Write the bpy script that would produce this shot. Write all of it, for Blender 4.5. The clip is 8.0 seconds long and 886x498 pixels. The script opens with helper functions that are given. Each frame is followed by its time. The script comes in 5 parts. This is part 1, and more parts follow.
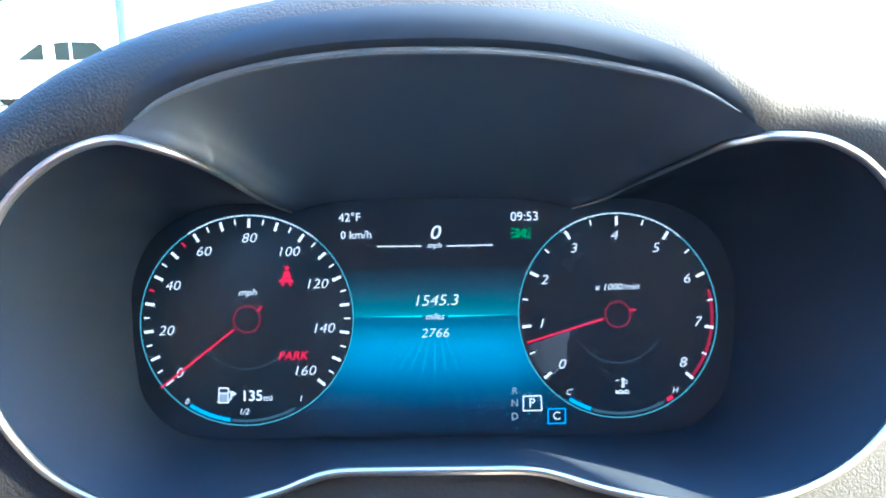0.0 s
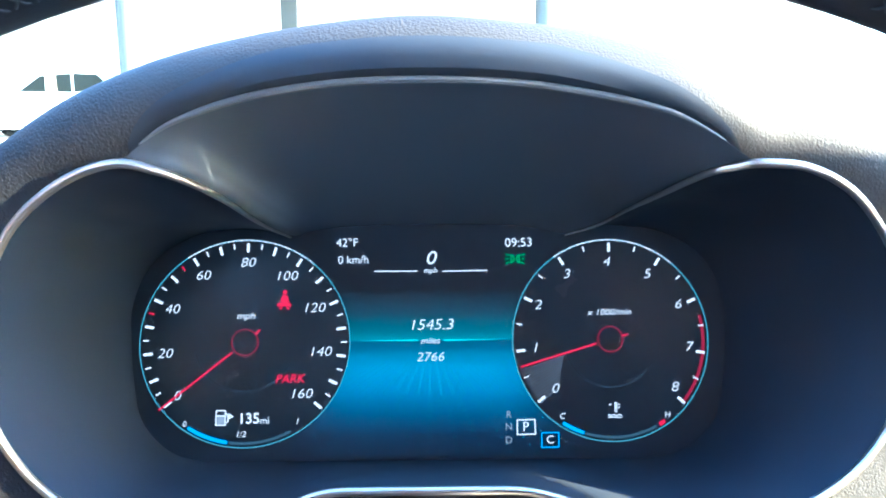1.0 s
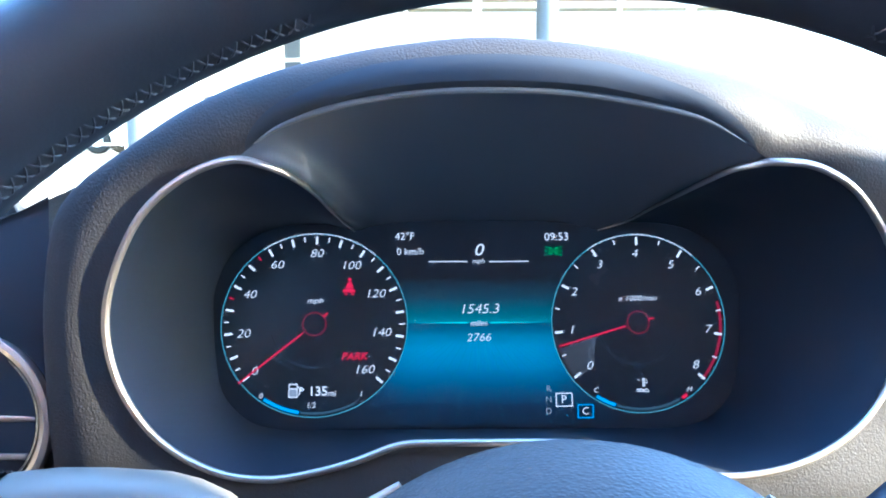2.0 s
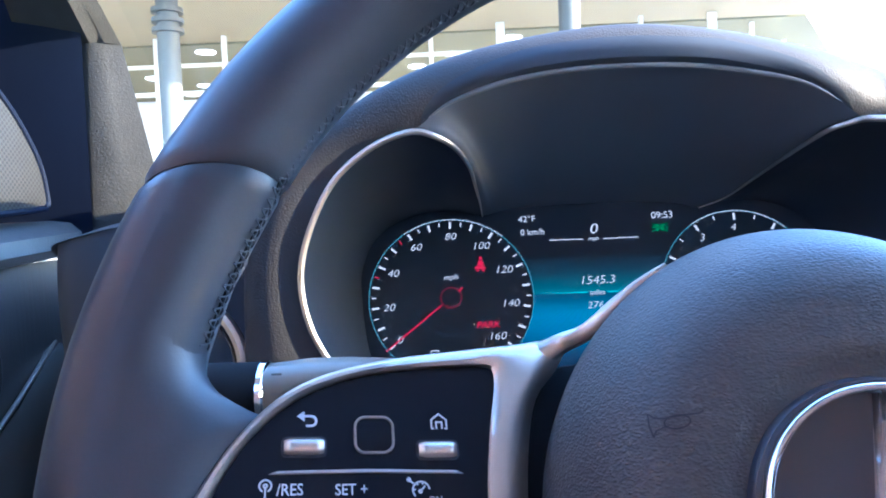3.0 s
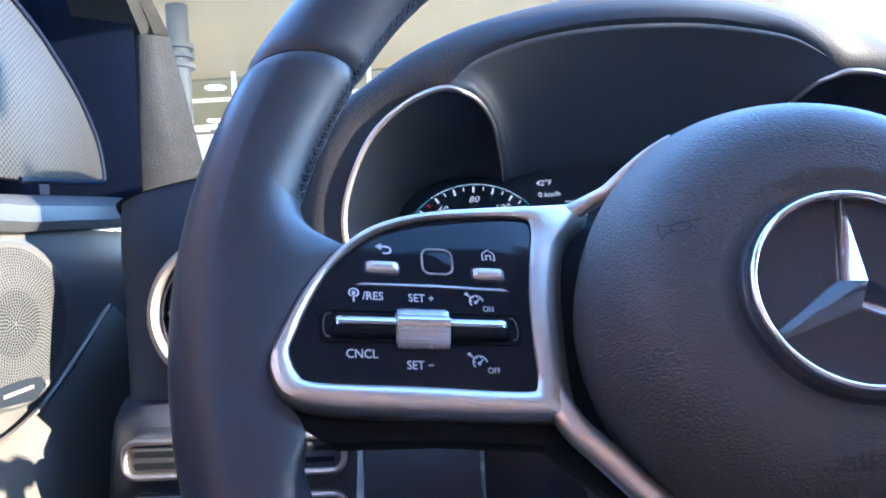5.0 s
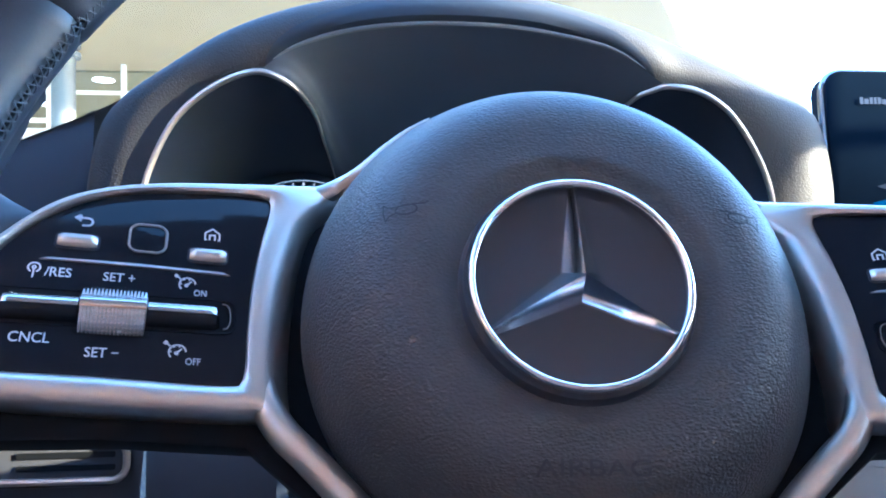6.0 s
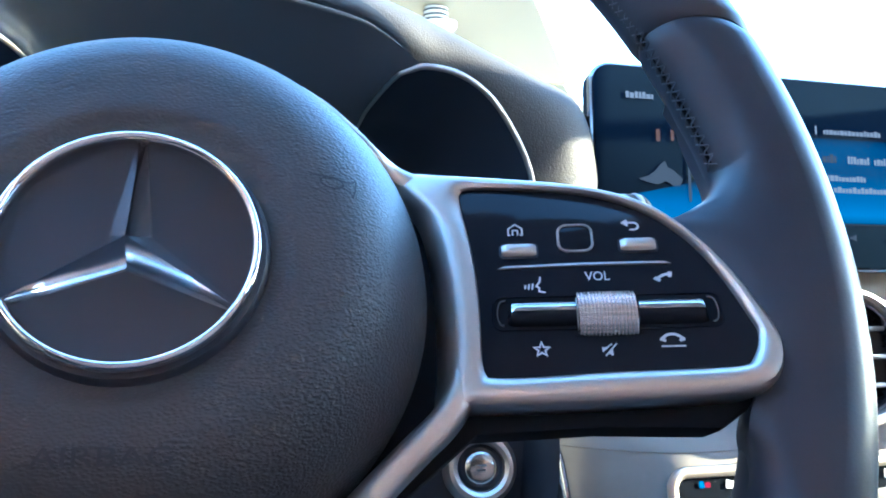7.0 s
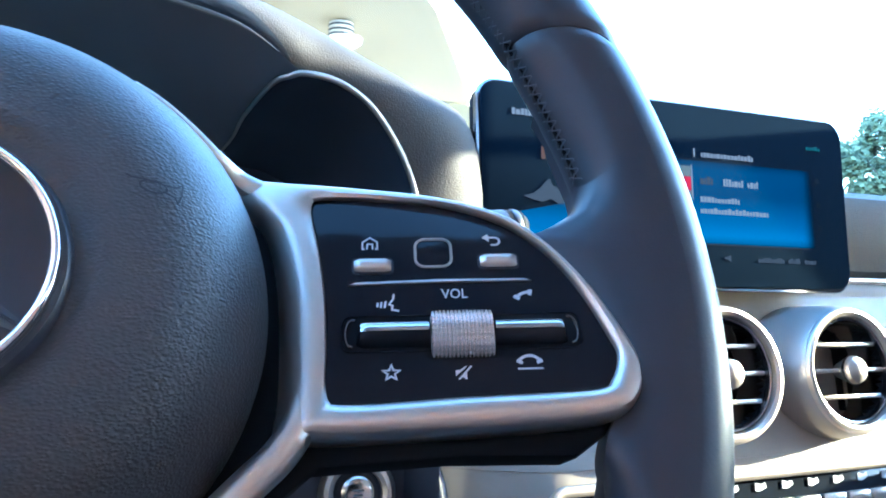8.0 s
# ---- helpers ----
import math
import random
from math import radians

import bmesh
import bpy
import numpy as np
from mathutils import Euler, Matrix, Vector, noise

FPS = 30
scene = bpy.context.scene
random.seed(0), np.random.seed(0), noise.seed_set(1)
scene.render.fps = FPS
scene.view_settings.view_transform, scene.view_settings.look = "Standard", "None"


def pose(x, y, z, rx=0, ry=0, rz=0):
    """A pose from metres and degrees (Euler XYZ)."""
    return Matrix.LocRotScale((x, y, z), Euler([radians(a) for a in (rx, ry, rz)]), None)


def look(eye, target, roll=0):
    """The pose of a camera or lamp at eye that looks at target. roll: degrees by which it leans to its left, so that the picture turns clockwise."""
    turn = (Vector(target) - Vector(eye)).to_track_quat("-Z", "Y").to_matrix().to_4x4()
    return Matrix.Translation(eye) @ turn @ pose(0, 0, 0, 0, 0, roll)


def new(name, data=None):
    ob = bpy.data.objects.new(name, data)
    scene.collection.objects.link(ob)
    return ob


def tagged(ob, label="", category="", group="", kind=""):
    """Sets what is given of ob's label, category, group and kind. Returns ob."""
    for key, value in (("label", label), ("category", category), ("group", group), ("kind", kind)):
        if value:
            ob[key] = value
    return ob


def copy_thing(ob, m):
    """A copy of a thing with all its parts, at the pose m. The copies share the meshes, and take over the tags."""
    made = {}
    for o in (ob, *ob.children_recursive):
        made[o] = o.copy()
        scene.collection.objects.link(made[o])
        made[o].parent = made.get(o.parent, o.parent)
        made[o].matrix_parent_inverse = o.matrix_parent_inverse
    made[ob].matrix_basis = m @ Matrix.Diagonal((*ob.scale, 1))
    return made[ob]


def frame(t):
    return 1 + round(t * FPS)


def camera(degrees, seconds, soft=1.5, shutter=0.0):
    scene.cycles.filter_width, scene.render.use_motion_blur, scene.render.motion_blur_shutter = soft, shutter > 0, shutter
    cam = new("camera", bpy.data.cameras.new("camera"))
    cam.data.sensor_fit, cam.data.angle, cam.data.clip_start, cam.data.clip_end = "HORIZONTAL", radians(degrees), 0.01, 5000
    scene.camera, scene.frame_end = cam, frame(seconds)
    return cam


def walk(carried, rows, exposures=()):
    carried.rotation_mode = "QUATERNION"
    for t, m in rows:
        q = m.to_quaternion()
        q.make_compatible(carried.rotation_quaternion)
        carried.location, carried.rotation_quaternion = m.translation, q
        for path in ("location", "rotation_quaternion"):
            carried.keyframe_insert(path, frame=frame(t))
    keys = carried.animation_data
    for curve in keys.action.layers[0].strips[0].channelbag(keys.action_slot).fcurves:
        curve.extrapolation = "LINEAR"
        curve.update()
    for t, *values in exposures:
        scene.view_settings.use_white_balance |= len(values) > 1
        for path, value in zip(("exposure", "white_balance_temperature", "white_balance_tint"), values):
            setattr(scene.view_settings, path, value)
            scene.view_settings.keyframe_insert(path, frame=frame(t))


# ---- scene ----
cam = camera(60.1, 8.0, soft=1.9)
PATH = [
    (0, (0.006, -0.003, 1.113), (0.003, 1.955, 0.708), -0.8),
    (0.5, (0.007, -0.012, 1.113), (0.0, 1.957, 0.764), -0.7),
    (1, (0.007, -0.011, 1.111), (0.011, 1.962, 0.788), -0.5),
    (2.3, (-0.031, -0.085, 1.098), (-0.028, 1.903, 0.876), -0.2),
    (2.5, (-0.038, -0.097, 1.082), (-0.078, 1.896, 0.926), -0.5),
    (3, (-0.081, -0.129, 1.055), (-0.149, 1.868, 0.968), -2.3),
    (3.5, (-0.098, -0.163, 1.022), (-0.199, 1.834, 0.967), -2.6),
    (4, (-0.098, -0.177, 1.008), (-0.211, 1.819, 0.964), -3.1),
    (5.3, (-0.089, -0.175, 1.006), (-0.141, 1.824, 1.019), -2.7),
    (5.5, (-0.081, -0.17, 1.003), (-0.073, 1.83, 1.023), -2.1),
    (6, (-0.047, -0.156, 0.997), (0.141, 1.835, 1.023), -0.3),
    (6.5, (-0.007, -0.152, 0.994), (0.356, 1.815, 1.017), 0.4),
    (7, (0.026, -0.149, 0.991), (0.531, 1.786, 1.001), 0.9),
    (7.5, (0.035, -0.145, 0.993), (0.653, 1.757, 1.017), 1.3),
    (8, (0.043, -0.139, 0.991), (0.786, 1.717, 1.049), 1.5),
]
EXPO = 4.25
walk(cam, [(t, look(eye, target, roll)) for t, eye, target, roll in PATH],
     exposures=[(t, EXPO + e, k, m) for t, e, k, m in ((0.0, 1.22, 4680, 2), (1.2, 1.12, 4680, 3), (2.4, .64, 4630, 12), (3.0, .60, 4720, 14), (4.0, .63, 4740, 15), (5.5, .66, 4690, 13),
                                                       (6.5, .68, 4610, 3), (8.0, .62, 4640, 1))])

# ---- world and sun: low morning sun from the passenger side, a little behind ----
SUN_TO = Vector((1.0, -0.18, 0.22)).normalized()
world = bpy.data.worlds.new("sky")
scene.world = world
world.use_nodes = True
wn = world.node_tree
sky = wn.nodes.new("ShaderNodeTexSky")
sky.sky_type, sky.sun_disc = "NISHITA", False
sky.dust_density, sky.ozone_density = 0.3, 1.2
sky.sun_elevation, sky.sun_rotation = radians(12.2), radians(100.2)
wn.links.new(sky.outputs["Color"], wn.nodes["Background"].inputs["Color"])
wn.nodes["Background"].inputs["Strength"].default_value = 0.15
sun = new("sun", bpy.data.lights.new("sun", "SUN"))
sun.data.energy, sun.data.angle, sun.data.color = 2.6, radians(0.5), (1.0, 0.76, 0.42)
sun.matrix_world = look(SUN_TO * 30, (0, 0, 0))


# ---- materials ----
def surface(name, colour, rough=0.5, metal=0.0, vary=0.15, scale=30.0, bump=0.0, grain=800.0, pattern="noise",
            coat=0.0, spec=0.5, rvary=0.08, stretch=(1, 1, 1), depth=0.0004):
    """A surface with mottled colour and gloss at one scale and relief at a finer one."""
    m = bpy.data.materials.new(name)
    m.use_nodes = True
    n, l = m.node_tree.nodes, m.node_tree.links
    b = n["Principled BSDF"]
    b.inputs["Metallic"].default_value = metal
    b.inputs["Specular IOR Level"].default_value = spec
    b.inputs["Coat Weight"].default_value = coat
    b.inputs["Coat Roughness"].default_value = 0.04
    co = n.new("ShaderNodeTexCoord")
    big = n.new("ShaderNodeTexNoise")
    big.inputs["Scale"].default_value, big.inputs["Detail"].default_value = scale, 5
    l.new(co.outputs["Object"], big.inputs["Vector"])
    mix = n.new("ShaderNodeMix")
    mix.data_type = "RGBA"
    mix.inputs[6].default_value = (*[c * (1 - vary) for c in colour], 1)
    mix.inputs[7].default_value = (*[min(1, c * (1 + vary)) for c in colour], 1)
    l.new(big.outputs["Fac"], mix.inputs[0])
    l.new(mix.outputs[2], b.inputs["Base Color"])
    mr = n.new("ShaderNodeMapRange")
    mr.inputs["To Min"].default_value, mr.inputs["To Max"].default_value = max(0.02, rough - rvary), min(1, rough + rvary)
    l.new(big.outputs["Fac"], mr.inputs["Value"])
    l.new(mr.outputs["Result"], b.inputs["Roughness"])
    if bump > 0:
        mp = n.new("ShaderNodeMapping")
        mp.inputs["Scale"].default_value = stretch
        l.new(co.outputs["Object"], mp.inputs["Vector"])
        if pattern == "noise":
            fine = n.new("ShaderNodeTexNoise")
            fine.inputs["Scale"].default_value, fine.inputs["Detail"].default_value = grain, 3
            out = fine.outputs["Fac"]
        else:
            fine = n.new("ShaderNodeTexVoronoi")
            fine.feature = "SMOOTH_F1"
            fine.inputs["Scale"].default_value = grain
            warp = n.new("ShaderNodeTexNoise")
            warp.inputs["Scale"].default_value = grain * 0.5
            l.new(mp.outputs["Vector"], warp.inputs["Vector"])
            add = n.new("ShaderNodeVectorMath")
            add.operation = "MULTIPLY_ADD"
            add.inputs[1].default_value = (0.8 / grain,) * 3
            l.new(warp.outputs["Color"], add.inputs[0])
            l.new(mp.outputs["Vector"], add.inputs[2])
            l.new(add.outputs["Vector"], fine.inputs["Vector"])
            out = fine.outputs["Distance"]
        if pattern == "noise":
            l.new(mp.outputs["Vector"], fine.inputs["Vector"])
        bp = n.new("ShaderNodeBump")
        bp.inputs["Strength"].default_value, bp.inputs["Distance"].default_value = bump, depth
        bp.invert = pattern != "noise"
        l.new(out, bp.inputs["Height"])
        l.new(bp.outputs["Normal"], b.inputs["Normal"])
    return m


def glow(name, colour, level=1.0, under=(0.004, 0.005, 0.008)):
    """A lit display mark: level 1 shows as full white at the scene's exposure."""
    m = bpy.data.materials.new(name)
    m.use_nodes = True
    b = m.node_tree.nodes["Principled BSDF"]
    b.inputs["Base Color"].default_value = (*under, 1)
    b.inputs["Roughness"].default_value = 0.4
    b.inputs["Specular IOR Level"].default_value = 0.0
    b.inputs["Emission Color"].default_value = (*colour, 1)
    b.inputs["Emission Strength"].default_value = level / 2 ** EXPO
    return m


def pane(name, tint=(1, 1, 1), gloss=0.06):
    m = bpy.data.materials.new(name)
    m.use_nodes = True
    n, l = m.node_tree.nodes, m.node_tree.links
    n.remove(n["Principled BSDF"])
    tr, gl, mx = n.new("ShaderNodeBsdfTransparent"), n.new("ShaderNodeBsdfGlossy"), n.new("ShaderNodeMixShader")
    tr.inputs["Color"].default_value = (*tint, 1)
    gl.inputs["Roughness"].default_value = 0.02
    mx.inputs[0].default_value = gloss
    l.new(tr.outputs[0], mx.inputs[1])
    l.new(gl.outputs[0], mx.inputs[2])
    l.new(mx.outputs[0], n["Material Output"].inputs["Surface"])
    return m


HOOD = surface("dash_leather", (0.046, 0.044, 0.045), 0.55, vary=0.1, scale=60, bump=0.55, grain=1050, pattern="cells", depth=0.0004, spec=0.08)
# Blue in the black leather bases stands in for sky light and glare.
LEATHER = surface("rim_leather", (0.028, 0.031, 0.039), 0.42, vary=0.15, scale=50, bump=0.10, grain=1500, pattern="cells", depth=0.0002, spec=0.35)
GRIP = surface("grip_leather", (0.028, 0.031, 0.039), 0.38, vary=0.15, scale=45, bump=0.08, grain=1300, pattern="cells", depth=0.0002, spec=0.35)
COVER = surface("airbag_vinyl", (0.052, 0.050, 0.050), 0.48, vary=0.12, scale=35, bump=0.62, grain=1450, pattern="cells", stretch=(0.78, 1.25, 1), depth=0.00035, spec=0.38)
# Blue lift in these dark plastics and DARK stands in for sky glare.
PLASTIC = surface("soft_plastic", (0.036, 0.037, 0.044), 0.55, vary=0.15, scale=40, bump=0.3, grain=1400, depth=0.0002)
FACEPAD = surface("vault_haze_plastic", (0.085, 0.098, 0.122), 0.5, vary=0.1, scale=25, bump=0.12, grain=1600, depth=0.0002, spec=0.3)
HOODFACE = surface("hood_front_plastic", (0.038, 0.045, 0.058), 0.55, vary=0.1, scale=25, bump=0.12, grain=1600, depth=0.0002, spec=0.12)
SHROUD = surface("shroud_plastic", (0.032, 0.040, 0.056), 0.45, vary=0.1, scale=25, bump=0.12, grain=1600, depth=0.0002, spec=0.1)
# Pale base stands in for window light caught along the lip.
LIP = surface("lit_lip_plastic", (0.13, 0.135, 0.14), 0.5, vary=0.1, scale=40)
DARK = surface("satin_black", (0.027, 0.029, 0.037), 0.4, vary=0.1, scale=25)
PIANO = surface("piano_black", (0.009, 0.011, 0.015), 0.07, vary=0.1, scale=20, rvary=0.02, spec=0.1)
SATIN = surface("satin_silver", (0.54, 0.48, 0.42), 0.38, metal=1.0, vary=0.05, scale=60, rvary=0.05, bump=0.03, grain=2500, depth=0.0001)
ARMCHROME = surface("emblem_chrome", (0.82, 0.81, 0.80), 0.09, metal=1.0, vary=0.03, scale=60, rvary=0.02)
ROLLERMETAL = surface("roller_silver", (0.70, 0.69, 0.68), 0.26, metal=1.0, vary=0.04, scale=60, rvary=0.04)
KEYMETAL = surface("polished_key", (0.48, 0.45, 0.42), 0.2, metal=1.0, vary=0.04, scale=60, rvary=0.04)
CHROME = surface("chrome", (0.8, 0.8, 0.82), 0.06, metal=1.0, vary=0.03, scale=60, rvary=0.02)
DKCHROME = surface("dark_chrome", (0.28, 0.28, 0.30), 0.2, metal=1.0, vary=0.08, scale=60, rvary=0.04)
EMBOSSLOW = surface("emboss_shade_vinyl", (0.022, 0.023, 0.026), 0.5, vary=0.1, scale=30)
MARK = surface("printed_white", (0.58, 0.59, 0.62), 0.45, vary=0.05, scale=90)
THREAD = surface("grey_thread", (0.055, 0.06, 0.07), 0.6, vary=0.3, scale=700)
PILLAR = surface("pillar_fabric", (0.036, 0.036, 0.036), 0.85, vary=0.25, scale=80, bump=0.8, grain=700, depth=0.0004, spec=0.08)
DOORPAD = surface("door_leather", (0.023, 0.024, 0.026), 0.5, vary=0.15, scale=40, bump=0.35, grain=700, pattern="cells")
WOOD = surface("black_ash", (0.045, 0.043, 0.042), 0.4, vary=0.35, scale=30, bump=0.4, grain=260, stretch=(1, 0.12, 1), depth=0.0004)
GRILLE = surface("speaker_alloy", (0.048, 0.047, 0.047), 0.45, metal=0.3, vary=0.08, scale=50)
TRIMPANEL = surface("grey_ash_trim", (0.26, 0.225, 0.185), 0.38, vary=0.2, scale=40, bump=0.25, grain=300, stretch=(0.15, 1, 1), depth=0.0003)
SILVERTRIM = surface("silver_painted_trim", (0.36, 0.34, 0.32), 0.36, metal=0.6, vary=0.06, scale=40)
DOORLOW = surface("door_pocket_vinyl", (0.044, 0.040, 0.033), 0.55, vary=0.12, scale=30, bump=0.3, grain=900, pattern="cells")
# Lifted blue-black base stands in for haze over the screen.
SCREENGLASS = surface("screen_glass", (0.0042, 0.0075, 0.0135), 0.5, vary=0.1, scale=20, spec=0.0)
LENSBODY = surface("grey_plastic", (0.13, 0.125, 0.115), 0.45, vary=0.12, scale=60, bump=0.15, grain=1500, depth=0.0002)
STALKGREY = surface("stalk_grey_plastic", (0.135, 0.120, 0.098), 0.42, vary=0.12, scale=60, bump=0.15, grain=1500, depth=0.0002)
# Brown chosen for the warm light it throws from walls out of view.
WARMWALL = surface("warm_bounce_brown", (0.58, 0.33, 0.24), 0.55, vary=0.2, scale=9, bump=0.3, grain=500, pattern="cells")
LINER = surface("headliner_cloth", (0.46, 0.45, 0.44), 0.9, vary=0.1, scale=60, bump=0.3, grain=900)
GLASS = pane("windscreen_glass", (0.96, 0.98, 0.97), 0.03)
W_WHITE = glow("mark_white", (1.0, 0.98, 0.97), 0.55)
W_DIM = glow("mark_dim", (0.55, 0.6, 0.66), 0.35)
W_CYAN = glow("mark_cyan", (0.25, 0.75, 0.85), 0.32)
W_FAINT = glow("mark_faint", (0.16, 0.3, 0.38), 0.18)
W_BLUE = glow("mark_blue", (0.01, 0.42, 0.85), 0.6)
W_RED = glow("mark_red", (1.0, 0.015, 0.07), 0.55)
W_DKRED = glow("mark_dark_red", (0.5, 0.02, 0.06), 0.4)
W_TEAL = glow("mark_teal", (0.10, 0.80, 0.75), 0.5)
W_GREEN = glow("mark_green", (0.02, 0.65, 0.16), 0.6)
W_DOT = glow("mark_dot", (0.06, 0.42, 0.62), 0.7)
# LENS and FACE are raised towards blue to carry the display's haze.
LENS = surface("display_lens", (0.020, 0.028, 0.042), 0.38, vary=0.06, scale=12, spec=0.15)
FACE = surface("display_black", (0.018, 0.031, 0.046), 0.24, vary=0.1, scale=20, spec=0.18)
EMBOSS = surface("embossed_black", (0.016, 0.017, 0.020), 0.7, vary=0.1, scale=30)
BLACK = surface("deep_black", (0.006, 0.007, 0.009), 0.8, vary=0.1, scale=20, spec=0.1)
# The blue share of this near-black stands in for mirrored sky.
GLOSSPANEL = surface("window_corner_black", (0.0025, 0.004, 0.010), 0.5, vary=0.1, scale=20, spec=0.06)


def lit_panel(name, stops, y0, y1, x0, x1, level, base=(0.005, 0.006, 0.01), rough=0.22, spec=0.12):
    """A backlit panel: colour by height between y0 and y1, fading sideways from x0 to x1."""
    m = bpy.data.materials.new(name)
    m.use_nodes = True
    n, l = m.node_tree.nodes, m.node_tree.links
    b = n["Principled BSDF"]
    b.inputs["Base Color"].default_value, b.inputs["Roughness"].default_value = (*base, 1), rough
    b.inputs["Specular IOR Level"].default_value = spec
    co, sp = n.new("ShaderNodeTexCoord"), n.new("ShaderNodeSeparateXYZ")
    l.new(co.outputs["Object"], sp.inputs[0])
    mr, ramp = n.new("ShaderNodeMapRange"), n.new("ShaderNodeValToRGB")
    mr.inputs["From Min"].default_value, mr.inputs["From Max"].default_value = y0, y1
    l.new(sp.outputs["Y"], mr.inputs["Value"])
    l.new(mr.outputs["Result"], ramp.inputs["Fac"])
    el = ramp.color_ramp.elements
    el[0].position, el[0].color = stops[0][0], (*stops[0][1], 1)
    el[1].position, el[1].color = stops[-1][0], (*stops[-1][1], 1)
    for p, c in stops[1:-1]:
        e = el.new(p)
        e.color = (*c, 1)
    l.new(ramp.outputs["Color"], b.inputs["Emission Color"])
    ab, sx = n.new("ShaderNodeMath"), n.new("ShaderNodeMapRange")
    ab.operation = "ABSOLUTE"
    l.new(sp.outputs["X"], ab.inputs[0])
    l.new(ab.outputs[0], sx.inputs["Value"])
    sx.interpolation_type = "SMOOTHSTEP"
    sx.inputs["From Min"].default_value, sx.inputs["From Max"].default_value = x0, x1
    sx.inputs["To Min"].default_value, sx.inputs["To Max"].default_value = level / 2 ** EXPO, 0.0
    l.new(sx.outputs["Result"], b.inputs["Emission Strength"])
    return m


# ---- mesh helpers ----
def part(name, me, material, parent=None, label="", m=None, sharp=0.6):
    """Links a mesh (or a bmesh) as one object, under a thing where one is given."""
    if isinstance(me, bmesh.types.BMesh):
        bm, me = me, bpy.data.meshes.new(name)
        bmesh.ops.recalc_face_normals(bm, faces=bm.faces)
        bm.to_mesh(me)
        bm.free()
    me.name = name
    me.polygons.foreach_set("use_smooth", [True] * len(me.polygons))
    me.set_sharp_from_angle(angle=sharp)
    me.materials.clear()
    me.materials.append(material)
    ob = new(name, me)
    ob.parent = parent
    if m is not None:
        ob.matrix_basis = m
    if label:
        ob["label"] = label
    return ob


def thing(name, label, category, m=None, group="", kind=""):
    ob = new(name)
    ob.empty_display_size = 0.05
    if m is not None:
        ob.matrix_basis = m
    return tagged(ob, label, category, group, kind)


def smooth_line(pts, n=8, closed=False):
    """A rounded line through the points."""
    P = [np.array(p, float) for p in pts]
    out, k = [], len(P)
    for i in range(k if closed else k - 1):
        a, b, c, d = (P[(i - 1) % k], P[i], P[(i + 1) % k], P[(i + 2) % k]) if closed else \
            (P[max(i - 1, 0)], P[i], P[i + 1], P[min(i + 2, k - 1)])
        for j in range(n):
            t = j / n
            out.append(0.5 * (2 * b + (c - a) * t + (2 * a - 5 * b + 4 * c - d) * t * t + (3 * b - a - 3 * c + d) * t ** 3))
    if not closed:
        out.append(P[-1])
    return out


def sheet(rows, loop_u=False, loop_v=False, caps=False):
    """A mesh over rows of points; loop_u closes each row, loop_v joins the last row to the first."""
    R, C = len(rows), len(rows[0])
    verts = [tuple(p) for r in rows for p in r]
    faces = []
    for i in range(R if loop_v else R - 1):
        for j in range(C if loop_u else C - 1):
            a, b = (i + 1) % R, (j + 1) % C
            faces.append((i * C + j, i * C + b, a * C + b, a * C + j))
    if caps:
        faces.append(tuple(range(C - 1, -1, -1)))
        faces.append(tuple(range((R - 1) * C, R * C)))
    me = bpy.data.meshes.new("sheet")
    me.from_pydata(verts, [], faces)
    bm = bmesh.new()
    bm.from_mesh(me)
    bpy.data.meshes.remove(me)
    return bm


def tube(pts, rx, ry=None, closed=False, seg=12, up=(0, 0, 1), caps=True):
    """A bar with an oval section along a line; rx sideways, ry along up. Each may be a list."""
    P = [Vector(p) for p in pts]
    n = len(P)
    rx = rx if isinstance(rx, (list, tuple)) else [rx] * n
    ry = rx if ry is None else ry if isinstance(ry, (list, tuple)) else [ry] * n
    rows = []
    for i, p in enumerate(P):
        d = (P[(i + 1) % n] - P[i - 1]) if closed else P[min(i + 1, n - 1)] - P[max(i - 1, 0)]
        d.normalize()
        s = d.cross(Vector(up))
        s = s.normalized() if s.length > 1e-6 else Vector((1, 0, 0))
        u = s.cross(d)
        rows.append([p + s * rx[i] * math.cos(a) + u * ry[i] * math.sin(a) for a in (2 * math.pi * k / seg for k in range(seg))])
    return sheet(rows, True, closed, caps and not closed)


def turned(profile, seg=48, cap=False, arc=2 * math.pi):
    """A turned body round the z axis from (radius, z) pairs."""
    full = abs(arc - 2 * math.pi) < 1e-6
    k = seg if full else seg + 1
    rows = [[(r * math.cos(arc * j / seg), r * math.sin(arc * j / seg), z) for j in range(k)] for r, z in profile]
    bm = sheet(rows, full, False)
    if cap:
        bm.verts.ensure_lookup_table()
        bm.faces.new([bm.verts[(len(rows) - 1) * k + j] for j in range(k)])
    bmesh.ops.remove_doubles(bm, verts=bm.verts, dist=1e-6)
    return bm


def block(sx, sy, sz, r=0.0, seg=2, at=(0, 0, 0)):
    """A box with rounded edges, centred at a point."""
    bm = bmesh.new()
    bmesh.ops.create_cube(bm, size=1, matrix=Matrix.Translation(at) @ Matrix.Diagonal((sx, sy, sz, 1)))
    if r > 0:
        bmesh.ops.bevel(bm, geom=bm.edges[:], offset=r, segments=seg, affect="EDGES", profile=0.5)
    return bm


